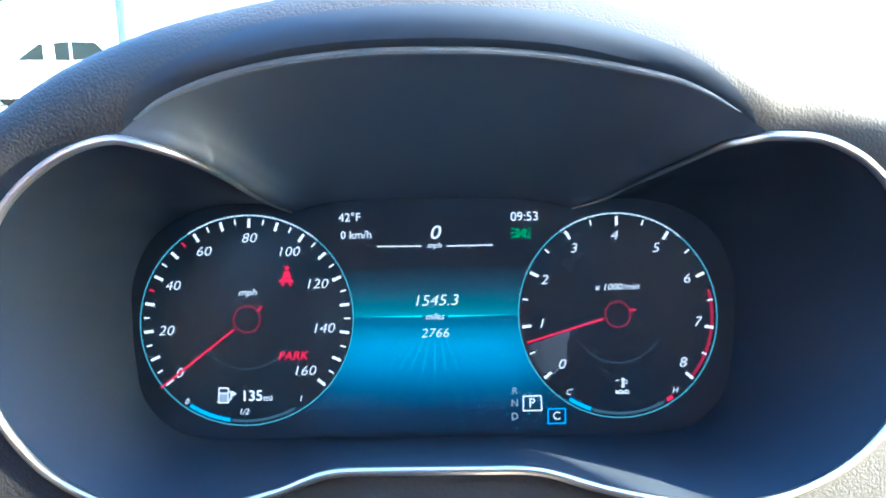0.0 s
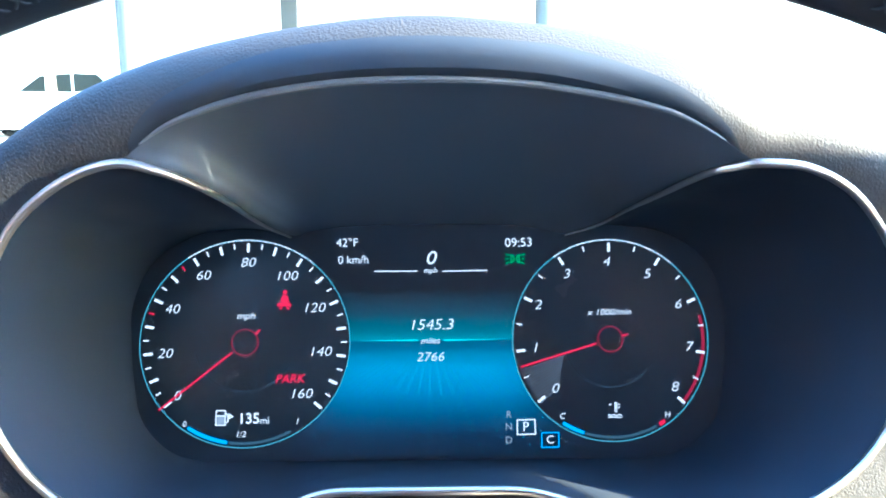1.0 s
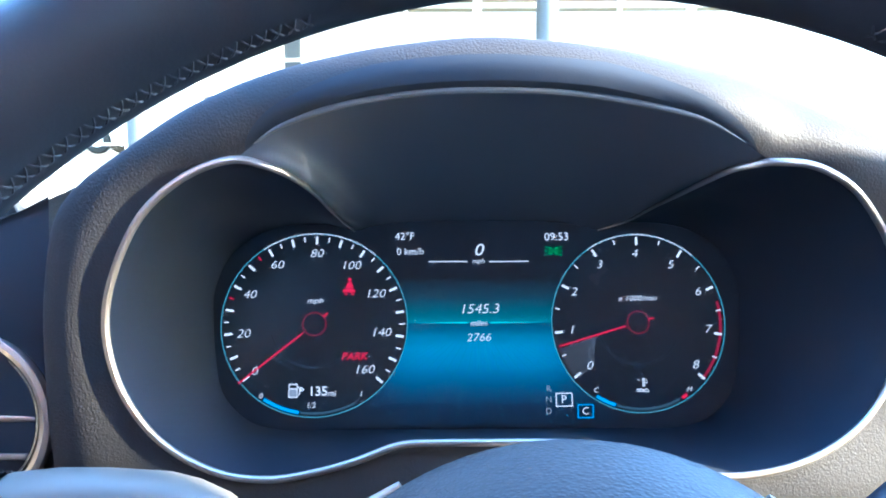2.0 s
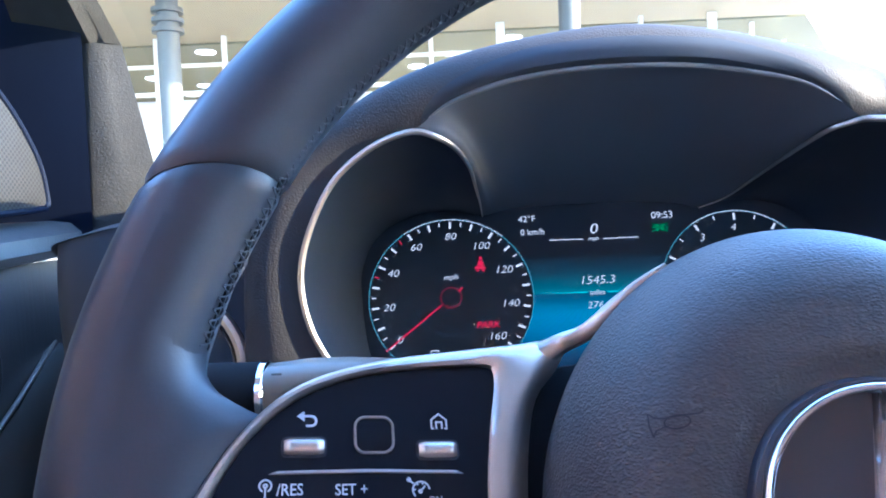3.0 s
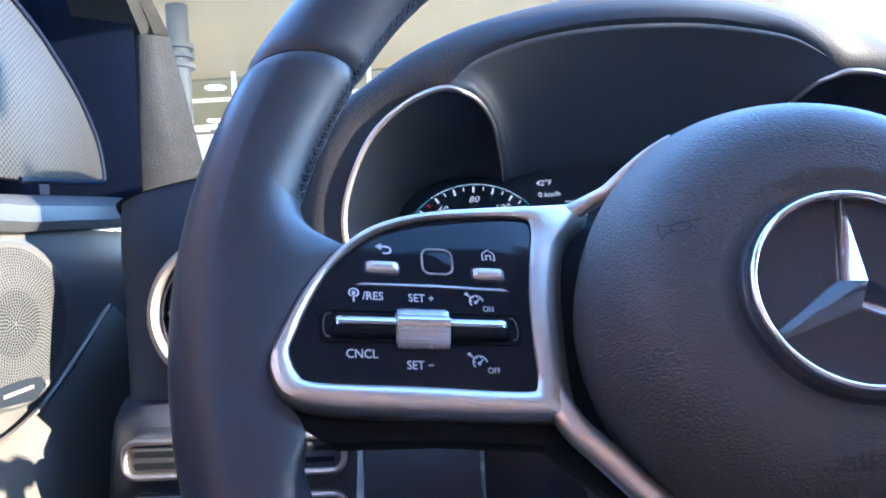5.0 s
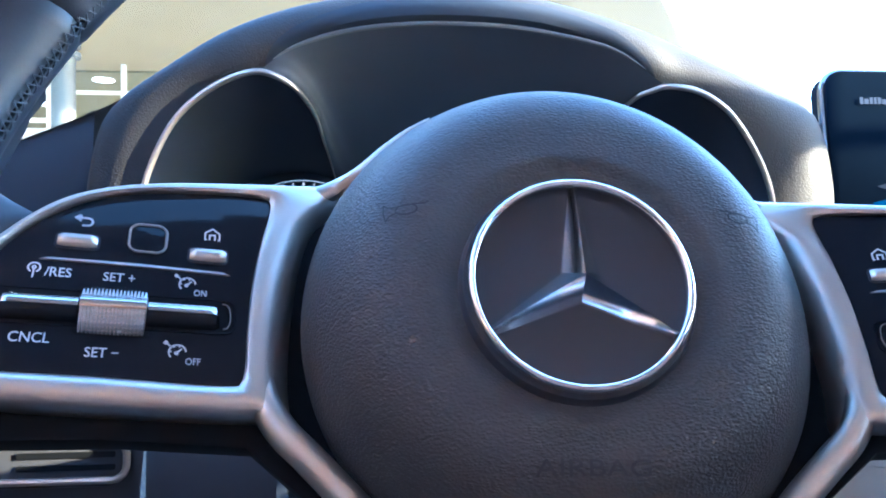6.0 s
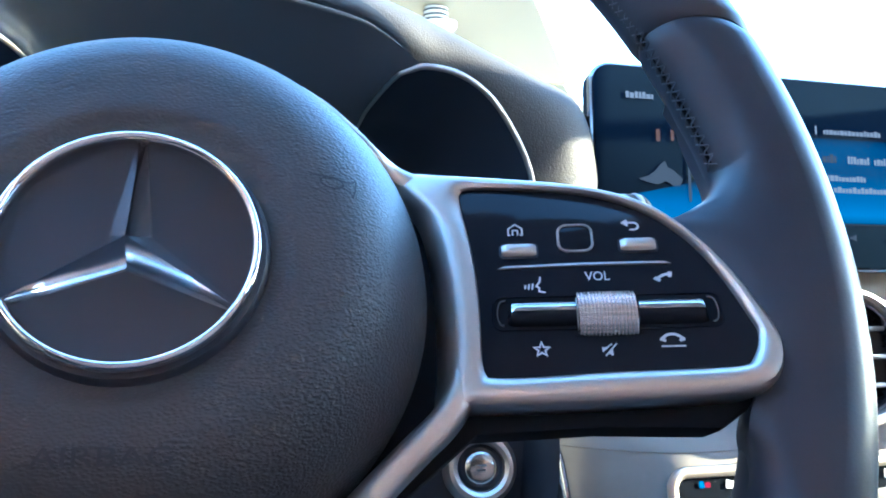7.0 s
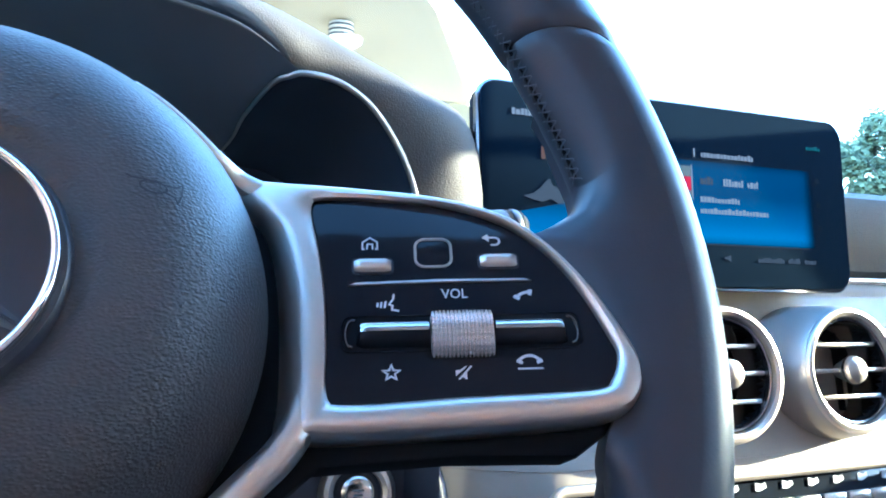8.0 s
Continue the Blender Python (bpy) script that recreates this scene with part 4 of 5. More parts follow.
        icon(129.5, 2.4, [arc(1.2, -2.8, 3.6, 150, 75, 8)], .8)
        icon(129.5, 2.4, [arc(1.2, -2.8, 3.6, 152, 136, 3), arc(1.2, -2.8, 3.6, 90, 74, 3)], 1.7)
        star5 = [((2.0 if k % 2 == 0 else .85) * math.cos(radians(90 + 36 * k)), (2.0 if k % 2 == 0 else .85) * math.sin(radians(90 + 36 * k))) for k in range(10)]
        icon(95.8, -16.2, [star5 + star5[:1]], .5)
        put("symbol", fills([[(x * MM, y * MM) for x, y in l] for l in ([(-1.7, .7), (-.7, .7), (.6, 1.7), (.9, 1.7), (.9, 1.5), (-1.7, -.8)], [(.6, -1.7), (.9, -1.7), (.9, .3), (-.5, -.8)])], .00025), MARK, 111.6, -17.4, 0, tl)
        icon(111.6, -17.4, [[(-1.0, -1.7), (2.0, 1.7)]], .4)
        icon(127, -15.6, [arc(0, -1.5, 2.9, 150, 30, 10)], .75)
        icon(127, -15.6, [arc(0, -1.5, 2.7, 160, 141, 3), arc(0, -1.5, 2.7, 39, 20, 3)], 1.5)
        icon(127, -15.6, [[(-3.0, -2.0), (3.0, -2.0)]], .45)
    else:
        tag("/RES", 127.4, 3.1, 2.9)
        icon(132.7, 3.2, [arc(0, .7, 1.35, -65, 245, 16), arc(0, .7, .4, 0, 360, 8), [(0, .4), (0, -2.3)]], .42)
        tag("SET +", 114.0, 3.6, 2.8)
        tag("CNCL", 128.8, -15.1, 2.9)
        tag("SET −", 113.2, -17.4, 2.8)
        for lab, x, y in (("ON", 98.3, 3.8), ("OFF", 97.2, -15.6)):
            icon(x, y + .5, [arc(0, -.2, 2.0, 5, 225, 18), [(-.2, -.5), (1.0, .8)], [(-3.1, 2.5), (-1.7, 1.3)], [(-.75, 1.0), (-.95, 1.6)], [(.35, 1.1), (.45, 1.7)], [(-1.3, -.1), (-1.9, 0)]], .42)
            icon(x, y + .5, [[(-3.2, 2.6), (-2.5, 2.05)]], 1.0)
            icon(x, y + .5, [arc(-.2, -.5, .35, 0, 360, 8)], .4)
            tag(lab, x - (3.5 if lab == 'ON' else 3.9), y - 2.0, 2.0, .8)

# hub behind the cover and the dark lower webs
part("hub", turned([(.066, -.06), (.066, -.050), (.064, -.044), (.055, -.040), (.0, -.038)], 48), DARK, wheel)
for side in (-1, 1):
    web = [(58, 42), (72, 39), (110, 32), (126, 26), (136, 17), (146, -4), (149, -20), (146, -32), (136, -38), (110, -36), (80, -36), (60, -52), (50, -66), (30, -70), (30, 40)]
    bm = plate([(side * x * MM, y * MM) for x, y in web], -.010, 0.0, .002)
    for v in bm.verts:
        v.co.z += deep(v.co.x, v.co.y) - .007
    part("spoke_web", bm, BLACK, wheel)


# ---- air vents ----
def air_vent(m, label, R=.0445, barrel=.05, slats=(-.0185, 0, .0185), skin=None):
    v = thing("air_vent", label, "air vent", m, "round air vents")
    part("barrel", turned([(R * 1.16, -barrel), (R * 1.10, -.018), (R * 1.04, -.004), (R * 1.0, 0), (R * .96, -.002)], 56), skin or HOOD, v, "tapered barrel")
    part("ring", turned([(R * 1.005, -.004), (R * 1.01, .0005), (R * .985, .0024), (R * .93, .0030), (R * .875, .0014), (R * .855, -.002), (R * .845, -.012)], 64), SATIN, v, "satin silver ring")
    part("inner_ring", turned([(R * .85, -.004), (R * .835, -.001), (R * .805, -.0016), (R * .79, -.006), (R * .78, -.03)], 64), DKCHROME, v)
    part("throat", turned([(R * .79, -.005), (R * .78, -.06), (0, -.06)], 48), BLACK, v)
    for y in slats:
        half = math.sqrt(max(0, (R * .79) ** 2 - y * y))
        s = part("slat", block(half * 2, .0024, .016, .0008, 2, (0, y, -.014)), DARK, v)
        part("slat_edge", block(half * 1.97, .0032, .0022, .0009, 2, (0, y, -.0050)), SATIN, s, "silver slat edge")
    for x in (-.014, .014):
        part("vane", block(.0012, R * 1.3, .006, .0004, 1, (x, 0, -.026)), BLACK, v)
    knob = part("knob", turned([(.0, .0070), (.0052, .0064), (.0090, .0038), (.0101, 0), (.0090, -.0038), (.0070, -.0075), (.0055, -.012)], 32), SATIN, v, "round silver knob")
    part("knurl", turned([(.0103, .0010), (.0106, 0), (.0103, -.0012)], 40), DKCHROME, knob)
    return v


FACE_BACK = ((1, 0, 0), (0, 0.10, 1))
air_vent(basis((-.2500, .284, .9755), *FACE_BACK), "round side air vent with silver ring and slats beside the binnacle", R=.0458)
vent1 = air_vent(basis((.410, .262, .928), (1, .0, 0), (0, .18, 1)), "round centre air vent with silver ring below the media screen", skin=SILVERTRIM)
copy_thing(vent1, basis((.5225, .262, .928), (1, .0, 0), (0, .18, 1)))

# slotted oblong panel with a silver frame on the knee panel
for cz, name, lab in ((.892, "lower_vent", "oblong slotted lower vent in a satin silver frame"), (.858, "brake_release", "oblong brake release in a satin silver frame")):
    lv = thing(name, lab, "vent" if name == "lower_vent" else "brake release", basis((-.2405, .264, cz), (1, 0, 0), (0, .06, 1)))
    part("recess", plate(rounded(.132, .028, .011), -.006, -.0006, .001), DARK, lv)
    part("frame", tube([(x, y, .001) for x, y in rounded(.130, .0205, .0075)], .0020, .0018, True, 8), SATIN, lv, "satin silver frame")
    part("face", plate(rounded(.127, .0175, .006), -.004, -.0002, .0006), PLASTIC, lv)
    if name == "lower_vent":
        for x in (-.034, .034):
            for y in (-.0036, .0030):
                part("slot", plate(rounded(.050, .0030, .0008), -.0003, .0004), BLACK, lv)
                lv.children[-1].location = (x, y, .0)

# ---- column stalks ----
stalk = thing("wiper_stalk", "black column stalk with chrome bands and printed wiper symbols", "stalk", basis((-.150, .17, .9865), (1, 0, 0), (0, 0, 1)))
SX = Matrix.Rotation(radians(90), 4, "Y")
part("barrel", turned([(.0, -.052), (.010, -.052), (.0128, -.0505), (.0134, -.047), (.0134, -.016), (.0128, -.0145)], 40), BLACK, stalk, "black knurled barrel", SX)
part("end_cap", turned([(.0, -.0565), (.0085, -.0560), (.0112, -.0535), (.0116, -.0515)], 40), CHROME, stalk, "chrome end cap", SX)
part("band", turned([(.0129, -.0155), (.0137, -.0148), (.0137, -.0125), (.0129, -.0118)], 40), CHROME, stalk, "chrome band", SX)
rows = []
for x, r, h in ((-.0125, .0125, .0128), (-.006, .0128, .0132), (.004, .013, .0138), (.02, .0125, .0138), (.04, .0115, .0130), (.05, .010, .0115), (.06, .0075, .0088), (.068, .004, .005), (.0705, .0005, .0006)):
    rows.append([(x, h * math.copysign(abs(math.sin(a)) ** .7, math.sin(a)) - (.0138 - h) * .6, r * math.copysign(abs(math.cos(a)) ** .7, math.cos(a))) for a in (2 * math.pi * k / 32 for k in range(32))])
body = part("body", sheet(rows, True, False, True), STALKGREY, stalk, "grey tapered stalk body")
part("cover_plate", plate([(x, y) for x, y in rounded(.036, .0165, .004, 5, .0245, -.0012)], .0128, .0137, .0004), STALKGREY, body, "flat cover plate")
part("plate_seam", tube([(x, y, .0131) for x, y in rounded(.0366, .0171, .0042, 5, .0245, -.0012)], .0003, closed=True, seg=6), DARK, body)
for y in (.010, .003, -.004):
    part("notch_mark", fills([[(-.0085, y), (-.0045, y), (-.0045, y + .0008), (-.0085, y + .0008)]], .0142 - abs(y) * .35), LENSBODY, body)
part("symbol", fills([[(-.0395 + .0014 * math.cos(k * .7), -.0008 + .0014 * math.sin(k * .7)) for k in range(9)]], .01345), LENSBODY, stalk)
part("symbol", strokes([[(-.0345, -.001), (-.0340, .0014), (-.0305, .0022), (-.0270, .0014), (-.0265, -.001), (-.0345, -.001)], [(-.0330, -.001), (-.0322, -.0036), (-.0288, -.0036), (-.0280, -.001)], [(-.0325, .0006), (-.0290, -.0004)]], .0007, .01345), LENSBODY, stalk)
part("symbol", strokes([[(.009, -.006), (.009, .0005), (.0205, .0005), (.0205, -.006), (.009, -.006)], [(.0115, -.003), (.018, -.003)], [(.0132, -.0015), (.0112, -.003), (.0132, -.0045)]], .0006, .0139), LENSBODY, body)
part("lever", tube(smooth_line([(.0, -.012, .012), (.008, -.0075, .018), (.018, -.0055, .017), (.026, -.0075, .010)], 4), .0035, .003, seg=8), DARK, stalk)
part("arm", tube([(.04, -.004, 0), (.12, -.012, .0), (.15, -.02, -.02)], .0095, seg=14), DARK, stalk)

gear = thing("gear_stalk", "black gear selector stalk with a chrome tip behind the wheel", "stalk", basis((.150, .165, 1.006), (1, 0, 0), (0, 0, 1)))
part("stem", tube([(-.05, -.04, .0), (-.02, -.012, 0), (.02, .002, 0), (.043, .004, 0)], [.009, .009, .0085, .009], [.008, .008, .0085, .0092], seg=16), DARK, gear)
part("tip", tube([(.042, .004, 0), (.050, .0043, 0), (.053, .0043, 0)], [.0090, .0086, .0062], [.0090, .0086, .0062], seg=16), BLACK, gear)
part("tip_ring", tube([(.045, .004, 0), (.0462, .004, 0), (.0478, .0042, 0), (.049, .0042, 0)], [.0086, .0093, .0093, .0086], seg=16), DARK, gear, "thin grey ring")
part("steering_column", tube([(.003, .32, .86), (.003, .2, .905), (.003, .07, .962)], [.04, .04, .034], seg=24), DARK, dashboard, "black steering column shroud")

# ---- media screen ----
sw, sh = .323, .1365
screen = thing("media_screen", "free-standing black media screen with a thin silver edge, lit blue", "screen", basis((.4095, .311, 1.0517), (1, 0, 0), (0, .10, 1)))
part("housing", plate(rounded(sw, sh, .014, 6), -.016, -.0012, .001), BLACK, screen, "slim black housing")
part("edge", tube([(x, y, -.0045) for x, y in rounded(sw, sh, .014, 6)], .0020, .0030, True, 8), DKCHROME, screen, "thin satin metal edge")
glassy = part("glass", plate(rounded(sw - .002, sh - .002, .013, 6), -.002, 0, .0004), SCREENGLASS, screen, "dark screen glass")
SCREEN_GLOW = lit_panel("screen_glow", [(0.0, (0.002, 0.10, 0.24)), (0.10, (0.003, 0.22, 0.50)), (0.25, (0.002, 0.15, 0.36)), (0.6, (0.001, 0.06, 0.16)), (0.9, (0.001, 0.07, 0.18)), (1.0, (0.001, 0.03, 0.08))], -.0355, .0255, .112, .126, 0.6, (0.0042, 0.0075, 0.0135), 0.5, 0.0)
part("glow_field", fills([[(-.004, -.0355), (.126, -.0355), (.126, .0255), (-.004, .0255)]], .0004), SCREEN_GLOW, glassy, "blue lit screen field")
ROAD_GLOW = lit_panel("road_glow", [(0.0, (0.002, 0.20, 0.46)), (0.5, (0.002, 0.16, 0.40)), (0.85, (0.001, 0.07, 0.18)), (1.0, (0.0, 0.01, 0.03))], -.040, -.010, .13, .145, 0.6, (0.0042, 0.0075, 0.0135), 0.5, 0.0)
part("road_field", fills([[(-.134, -.040), (-.020, -.040), (-.020, -.016), (-.052, -.012), (-.088, -.010), (-.134, -.020)]], .0004), ROAD_GLOW, glassy, "blue lit road picture")
SC_TEXT, SC_DIM = glow("screen_text", (0.62, 0.68, 0.78), 0.34), glow("screen_dim", (0.30, 0.36, 0.44), 0.17)
SC_WARM, SC_GREY = glow("screen_warm", (0.5, 0.25, 0.18), 0.25), glow("screen_grey", (0.10, 0.16, 0.22), 0.07)


def bars(name, material, rects, parent=glassy, z=.0007):
    return part(name, fills([[(x, y), (x + w, y), (x + w, y + h), (x, y + h)] for x, y, w, h in rects], z), material, parent)


def scribble(name, x, y, width, h, material=SC_TEXT, seed=0):
    """A line of lettering too small to read: plain bars of uneven width."""
    rng, rects, u = random.Random(seed), [], 0.0
    while u < width - .0015:
        w = rng.uniform(.0016, .0034)
        rects.append((x + u, y, min(w, width - u), h * rng.choice((.72, .8, 1.0))))
        u += w + .0006
    return bars(name, material, rects)


bars("title_mark", SC_TEXT, [(.0105, .0282, .0016, .0064)])
scribble("title_bar", .0175, .0286, .0510, .0044, SC_TEXT, 1)
bars("header_line", SC_GREY, [(-.004, .0258, .130, .0006)])
bars("footer_line", SC_DIM, [(-.004, -.0368, .122, .0006)])
scribble("station_bar", .0155, .0080, .0118, .0062, SC_DIM, 2)
scribble("station_bar", .0370, .0078, .0190, .0056, SC_TEXT, 3)
scribble("station_bar", .0600, .0078, .0110, .0056, SC_TEXT, 4)
scribble("text_bar", .0150, -.0052, .0365, .0042, SC_TEXT, 5)
scribble("text_bar", .0145, -.0136, .0645, .0044, SC_TEXT, 6)
part("speaker_mark", fills([[(.0345, -.0468), (.0375, -.0468), (.0405, -.0490), (.0405, -.0430), (.0375, -.0450), (.0345, -.0450)]], .0007), SC_DIM, glassy)
scribble("status_bar", .0663, -.0485, .0260, .0040, SC_DIM, 7)
scribble("status_bar", .0960, -.0485, .0130, .0040, SC_DIM, 8)
scribble("status_bar", .1125, -.0485, .0135, .0040, SC_DIM, 9)
scribble("clock_bar", .1215, .0425, .0150, .0034, glow("screen_teal", (0.10, 0.45, 0.48), 0.22), 10)
for k in range(3):
    bars("side_mark", SC_GREY, [(.1290, .016 - .019 * k, .004, .004)])
part("cover_picture", fills([[(-.030, -.030), (.0075, -.030), (.0075, .021), (-.030, .021)]], .0006), FACE, glassy, "small dark cover picture")
bars("cover_line", SC_TEXT, [(.0076, -.004, .0012, .026)])
bars("cover_mark", W_RED, [(.0000, .003, .0072, .010)], z=.0008)
peaks = [(-.131, -.0095), (-.123, -.0070), (-.118, -.0035), (-.114, .0010), (-.1105, .0034), (-.1085, -.0010), (-.1045, -.0025), (-.1005, -.0060), (-.0975, -.0085), (-.0995, -.0130), (-.1045, -.0135), (-.110, -.0105), (-.1165, -.0130), (-.122, -.0120)]
part("peak_picture", fills([peaks], .0006), SC_DIM, glassy, "grey mountain picture")
bars("pointer_lamp", SC_DIM, [(-.0935, -.024, .0022, .036)])
bars("pointer_tip", SC_TEXT, [(-.0942, .012, .0036, .007)])
bars("horizon_bar", glow("screen_olive", (0.20, 0.24, 0.16), 0.2), [(-.091, -.0075, .030, .0016)])
bars("compass_bar", SC_WARM, [(-.1165, .0165, .0030, .0085), (-.1055, .0175, .0026, .0075)])
scribble("heading_bar", -.1380, .0452, .0205, .0046, SC_TEXT, 11)
part("stem", block(.08, .05, .012, .004, 2, (0, -.075, -.022)), DARK, screen)

# ---- centre stack ----
start = thing("start_button", "round start button in a wide satin silver ring", "button", basis((.164, .283, .8645), (1, -.18, 0), (0, .25, 1)))
part("bezel", turned([(.0230, -.03), (.0226, -.008), (.0205, -.001), (.0190, .0016), (.0165, .0022), (.0142, .0008), (.0136, -.003)], 56), SATIN, start, "wide satin silver bezel")
part("gap", turned([(.0140, -.003), (.0115, -.0050), (.0090, -.0046)], 48), DARK, start)
part("cap", turned([(.0096, -.005), (.0094, -.0012), (.0082, -.0002), (.0055, .0005), (.0, .0008)], 48), KEYMETAL, start, "domed silver push cap")
part("lettering", fills([[(-.0034, .0008), (.0034, .0008), (.0034, .0018), (-.0034, .0018)], [(-.0026, -.0018), (.0026, -.0018), (.0026, -.0008), (-.0026, -.0008)]], .0011), LENSBODY, start)

climate = thing("climate_panel", "long climate control strip with silver keys in a chrome frame", "control panel", basis((.445, .258, .8455), (1, 0, 0), (0, .25, 1)))
part("frame", tube([(x, y, .0012) for x, y in rounded(.338, .031, .010)], .0036, .0028, True, 10), SATIN, climate, "chrome frame")
part("face", plate(rounded(.334, .026, .009), -.006, -.0004, .0006), PIANO, climate, "glossy black face")
part("cold_mark", fills([[(-.150, .0060), (-.146, .0060), (-.1475, .0100), (-.150, .0100)]], .0004), W_BLUE, climate, "blue temperature mark")
part("warm_mark", fills([[(-.1465, .0060), (-.1425, .0060), (-.1425, .0092), (-.1458, .0092)]], .0004), W_RED, climate, "red temperature mark")
for k in range(12):
    x = -.127 + k * .0235
    part("symbol", fills([[(x - .005, .0050), (x - .001, .0046), (x + .005, .0066), (x + .0042, .0098), (x + .0005, .0088), (x - .0042, .0102)]], .0004), MARK, climate, "small printed symbol")
for k in range(12):
    part("key", block(.0205, .0088, .005, .0016, 2, (-.135 + k * .0235, -.0058, .0010)), SATIN, climate, "silver toggle key")
# ---- driver's door ----
PERFORATED = surface("perforated_metal", (0.022, 0.022, 0.022), 0.5, metal=0.1, spec=0.2, vary=0.15, scale=30)
nt = PERFORATED.node_tree
sep, co = nt.nodes.new("ShaderNodeSeparateXYZ"), nt.nodes["Texture Coordinate"]
nt.links.new(co.outputs["Object"], sep.inputs[0])
waves = []
for axis, rate in (("X", 2 * math.pi / .0048), ("Y", 2 * math.pi / .0040)):
    mul, wav = nt.nodes.new("ShaderNodeMath"), nt.nodes.new("ShaderNodeMath")
    mul.operation, wav.operation = "MULTIPLY", "SINE"
    mul.inputs[1].default_value = rate
    nt.links.new(sep.outputs[axis], mul.inputs[0])
    nt.links.new(mul.outputs[0], wav.inputs[0])
    waves.append(wav)
both, hole = nt.nodes.new("ShaderNodeMath"), nt.nodes.new("ShaderNodeMapRange")
both.operation = "MULTIPLY"
nt.links.new(waves[0].outputs[0], both.inputs[0])
nt.links.new(waves[1].outputs[0], both.inputs[1])
hole.inputs["From Min"].default_value, hole.inputs["From Max"].default_value = .0, .25
nt.links.new(both.outputs[0], hole.inputs["Value"])
dark = nt.nodes.new("ShaderNodeMix")
dark.data_type = "RGBA"
bs = nt.nodes["Principled BSDF"]
nt.links.new(bs.inputs["Base Color"].links[0].from_socket, dark.inputs[6])
dark.inputs[7].default_value = (0.0015, 0.0015, 0.002, 1)
nt.links.new(hole.outputs["Result"], dark.inputs[0])
nt.links.new(dark.outputs[2], bs.inputs["Base Color"])
DX = -.385
DM = basis((DX, 0, 0), (0, 1, 0), (0, 0, 1))
door = thing("front_door", "driver's door lining with speaker grille and leather armrest pad", "car door", DM)


def strip(profile, y0, y1, n=6, lift=None):
    """A door moulding of constant section (height, how far it stands out) between two places along the car."""
    return sheet([[(y0 + (y1 - y0) * k / n, z + (lift(k / n) if lift else 0), w) for z, w in profile] for k in range(n + 1)])


part("belt_pad", strip([(1.050, -.06), (1.051, -.01), (1.049, .006), (1.042, .014), (1.032, .015), (1.026, .010), (1.024, 0)], -1.0, .55, 12, lambda f: .004 + .014 * max(0, (f - .83) / .17)), DOORPAD, door, "padded leather belt roll")
part("upper_panel", strip([(1.034, .002), (1.0, .004), (.95, .004), (.90, .002), (.87, 0)], -1.0, .80, 12), WOOD, door, "black open-pore wood panel")
line = smooth_line([(-.6, .915, .010), (.0, .903, .010), (.16, .903, .010), (.234, .906, .010), (.267, .909, .010), (.299, .919, .010), (.337, .939, .010), (.371, .957, .008), (.410, .976, .003)], 5)
part("chrome_line", tube(line, .0014, .002, seg=8, up=(0, 0, 1)), SATIN, door, "thin satin silver line")
rows = [[(p[0], p[1] - .001, .007) for p in line], [(p[0], p[1] - .012, .016) for p in line], [(p[0], p[1] - .04, .024) for p in line], [(p[0], .80, .030) for p in line], [(p[0], .4, .02) for p in line]]
part("lower_panel", sheet(rows), DOORLOW, door, "black leather lower panel")
GR = Matrix.Translation((.266, .975, .011)) @ Matrix.Rotation(radians(-9), 4, "Y")
grille = part("speaker_grille", turned([(.0515, 0), (.051, .004), (.049, .0055), (.047, .0050), (.030, .0068), (.012, .0072), (0, .0072)], 72), GRILLE, door, "round perforated alloy speaker grille", GR)
bm = bmesh.new()
for k in range(28):
    r = .0022 + k * .0017
    if r > .0462:
        break
    n = int(2 * math.pi * r / .0021)
    for j in range(n):
        a = 2 * math.pi * (j + .5 * (k % 2)) / n + .3 * math.sin(k)
        w = .00066 if r > .02 else .00082
        zz = float(np.interp(r, [0, .012, .03, .047], [.0072, .0072, .0068, .0050])) + .00025
        bm.faces.new([bm.verts.new((r * math.cos(a) + w * math.cos(q), r * math.sin(a) + w * math.sin(q), zz)) for q in (h * math.pi / 3 for h in range(6))])
part("holes", bm, BLACK, grille)
part("badge", plate([(-.020, -.0470), (.014, -.0480), (.024, -.0410), (.020, -.0345), (.002, -.0335), (-.020, -.0365)], .0045, .0068, .0006), PIANO, grille, "small dark badge")
part("badge_bars", fills([[(-.012, -.0424), (.012, -.0402), (.012, -.0382), (-.012, -.0402)]], .0071), LENSBODY, grille)
mesh_line = [(.10, 1.062), (.30, 1.064), (.395, 1.070), (.410, 1.073), (.4115, 1.080), (.405, 1.101), (.390, 1.121), (.371, 1.139), (.347, 1.156), (.324, 1.170), (.28, 1.19), (.2, 1.21), (.10, 1.22)]
tw = part("tweeter_mesh", plate(mesh_line, -.004, .0035, .001), PERFORATED, door, "fine metal mesh tweeter cover")
part("mesh_rim", tube([(x, y, .0035) for x, y in smooth_line(mesh_line[1:11], 4)], .0022, .002, seg=8), GLOSSPANEL, tw)
part("window_frame", sheet([[(.10, 1.20, -.055), (.2, 1.22, -.055), (.33, 1.30, -.055), (.45, 1.30, -.055), (.6, 1.2, -.055)], [(.10, 1.05, -.055), (.2, 1.05, -.055), (.33, 1.05, -.055), (.45, 1.05, -.055), (.6, 1.05, -.055)]]), GLOSSPANEL, door, "black window corner")
# Near-black sheet put over the pillar's side to give the gap its shade.
part("door_seal", sheet([[(.4385, z, -.07), (.4365, z, 0), (.4372, z, .0225)] for z in (1.04, 1.15, 1.32)]), GLOSSPANEL, door, "near-black sheet for the shaded gap between door and pillar")

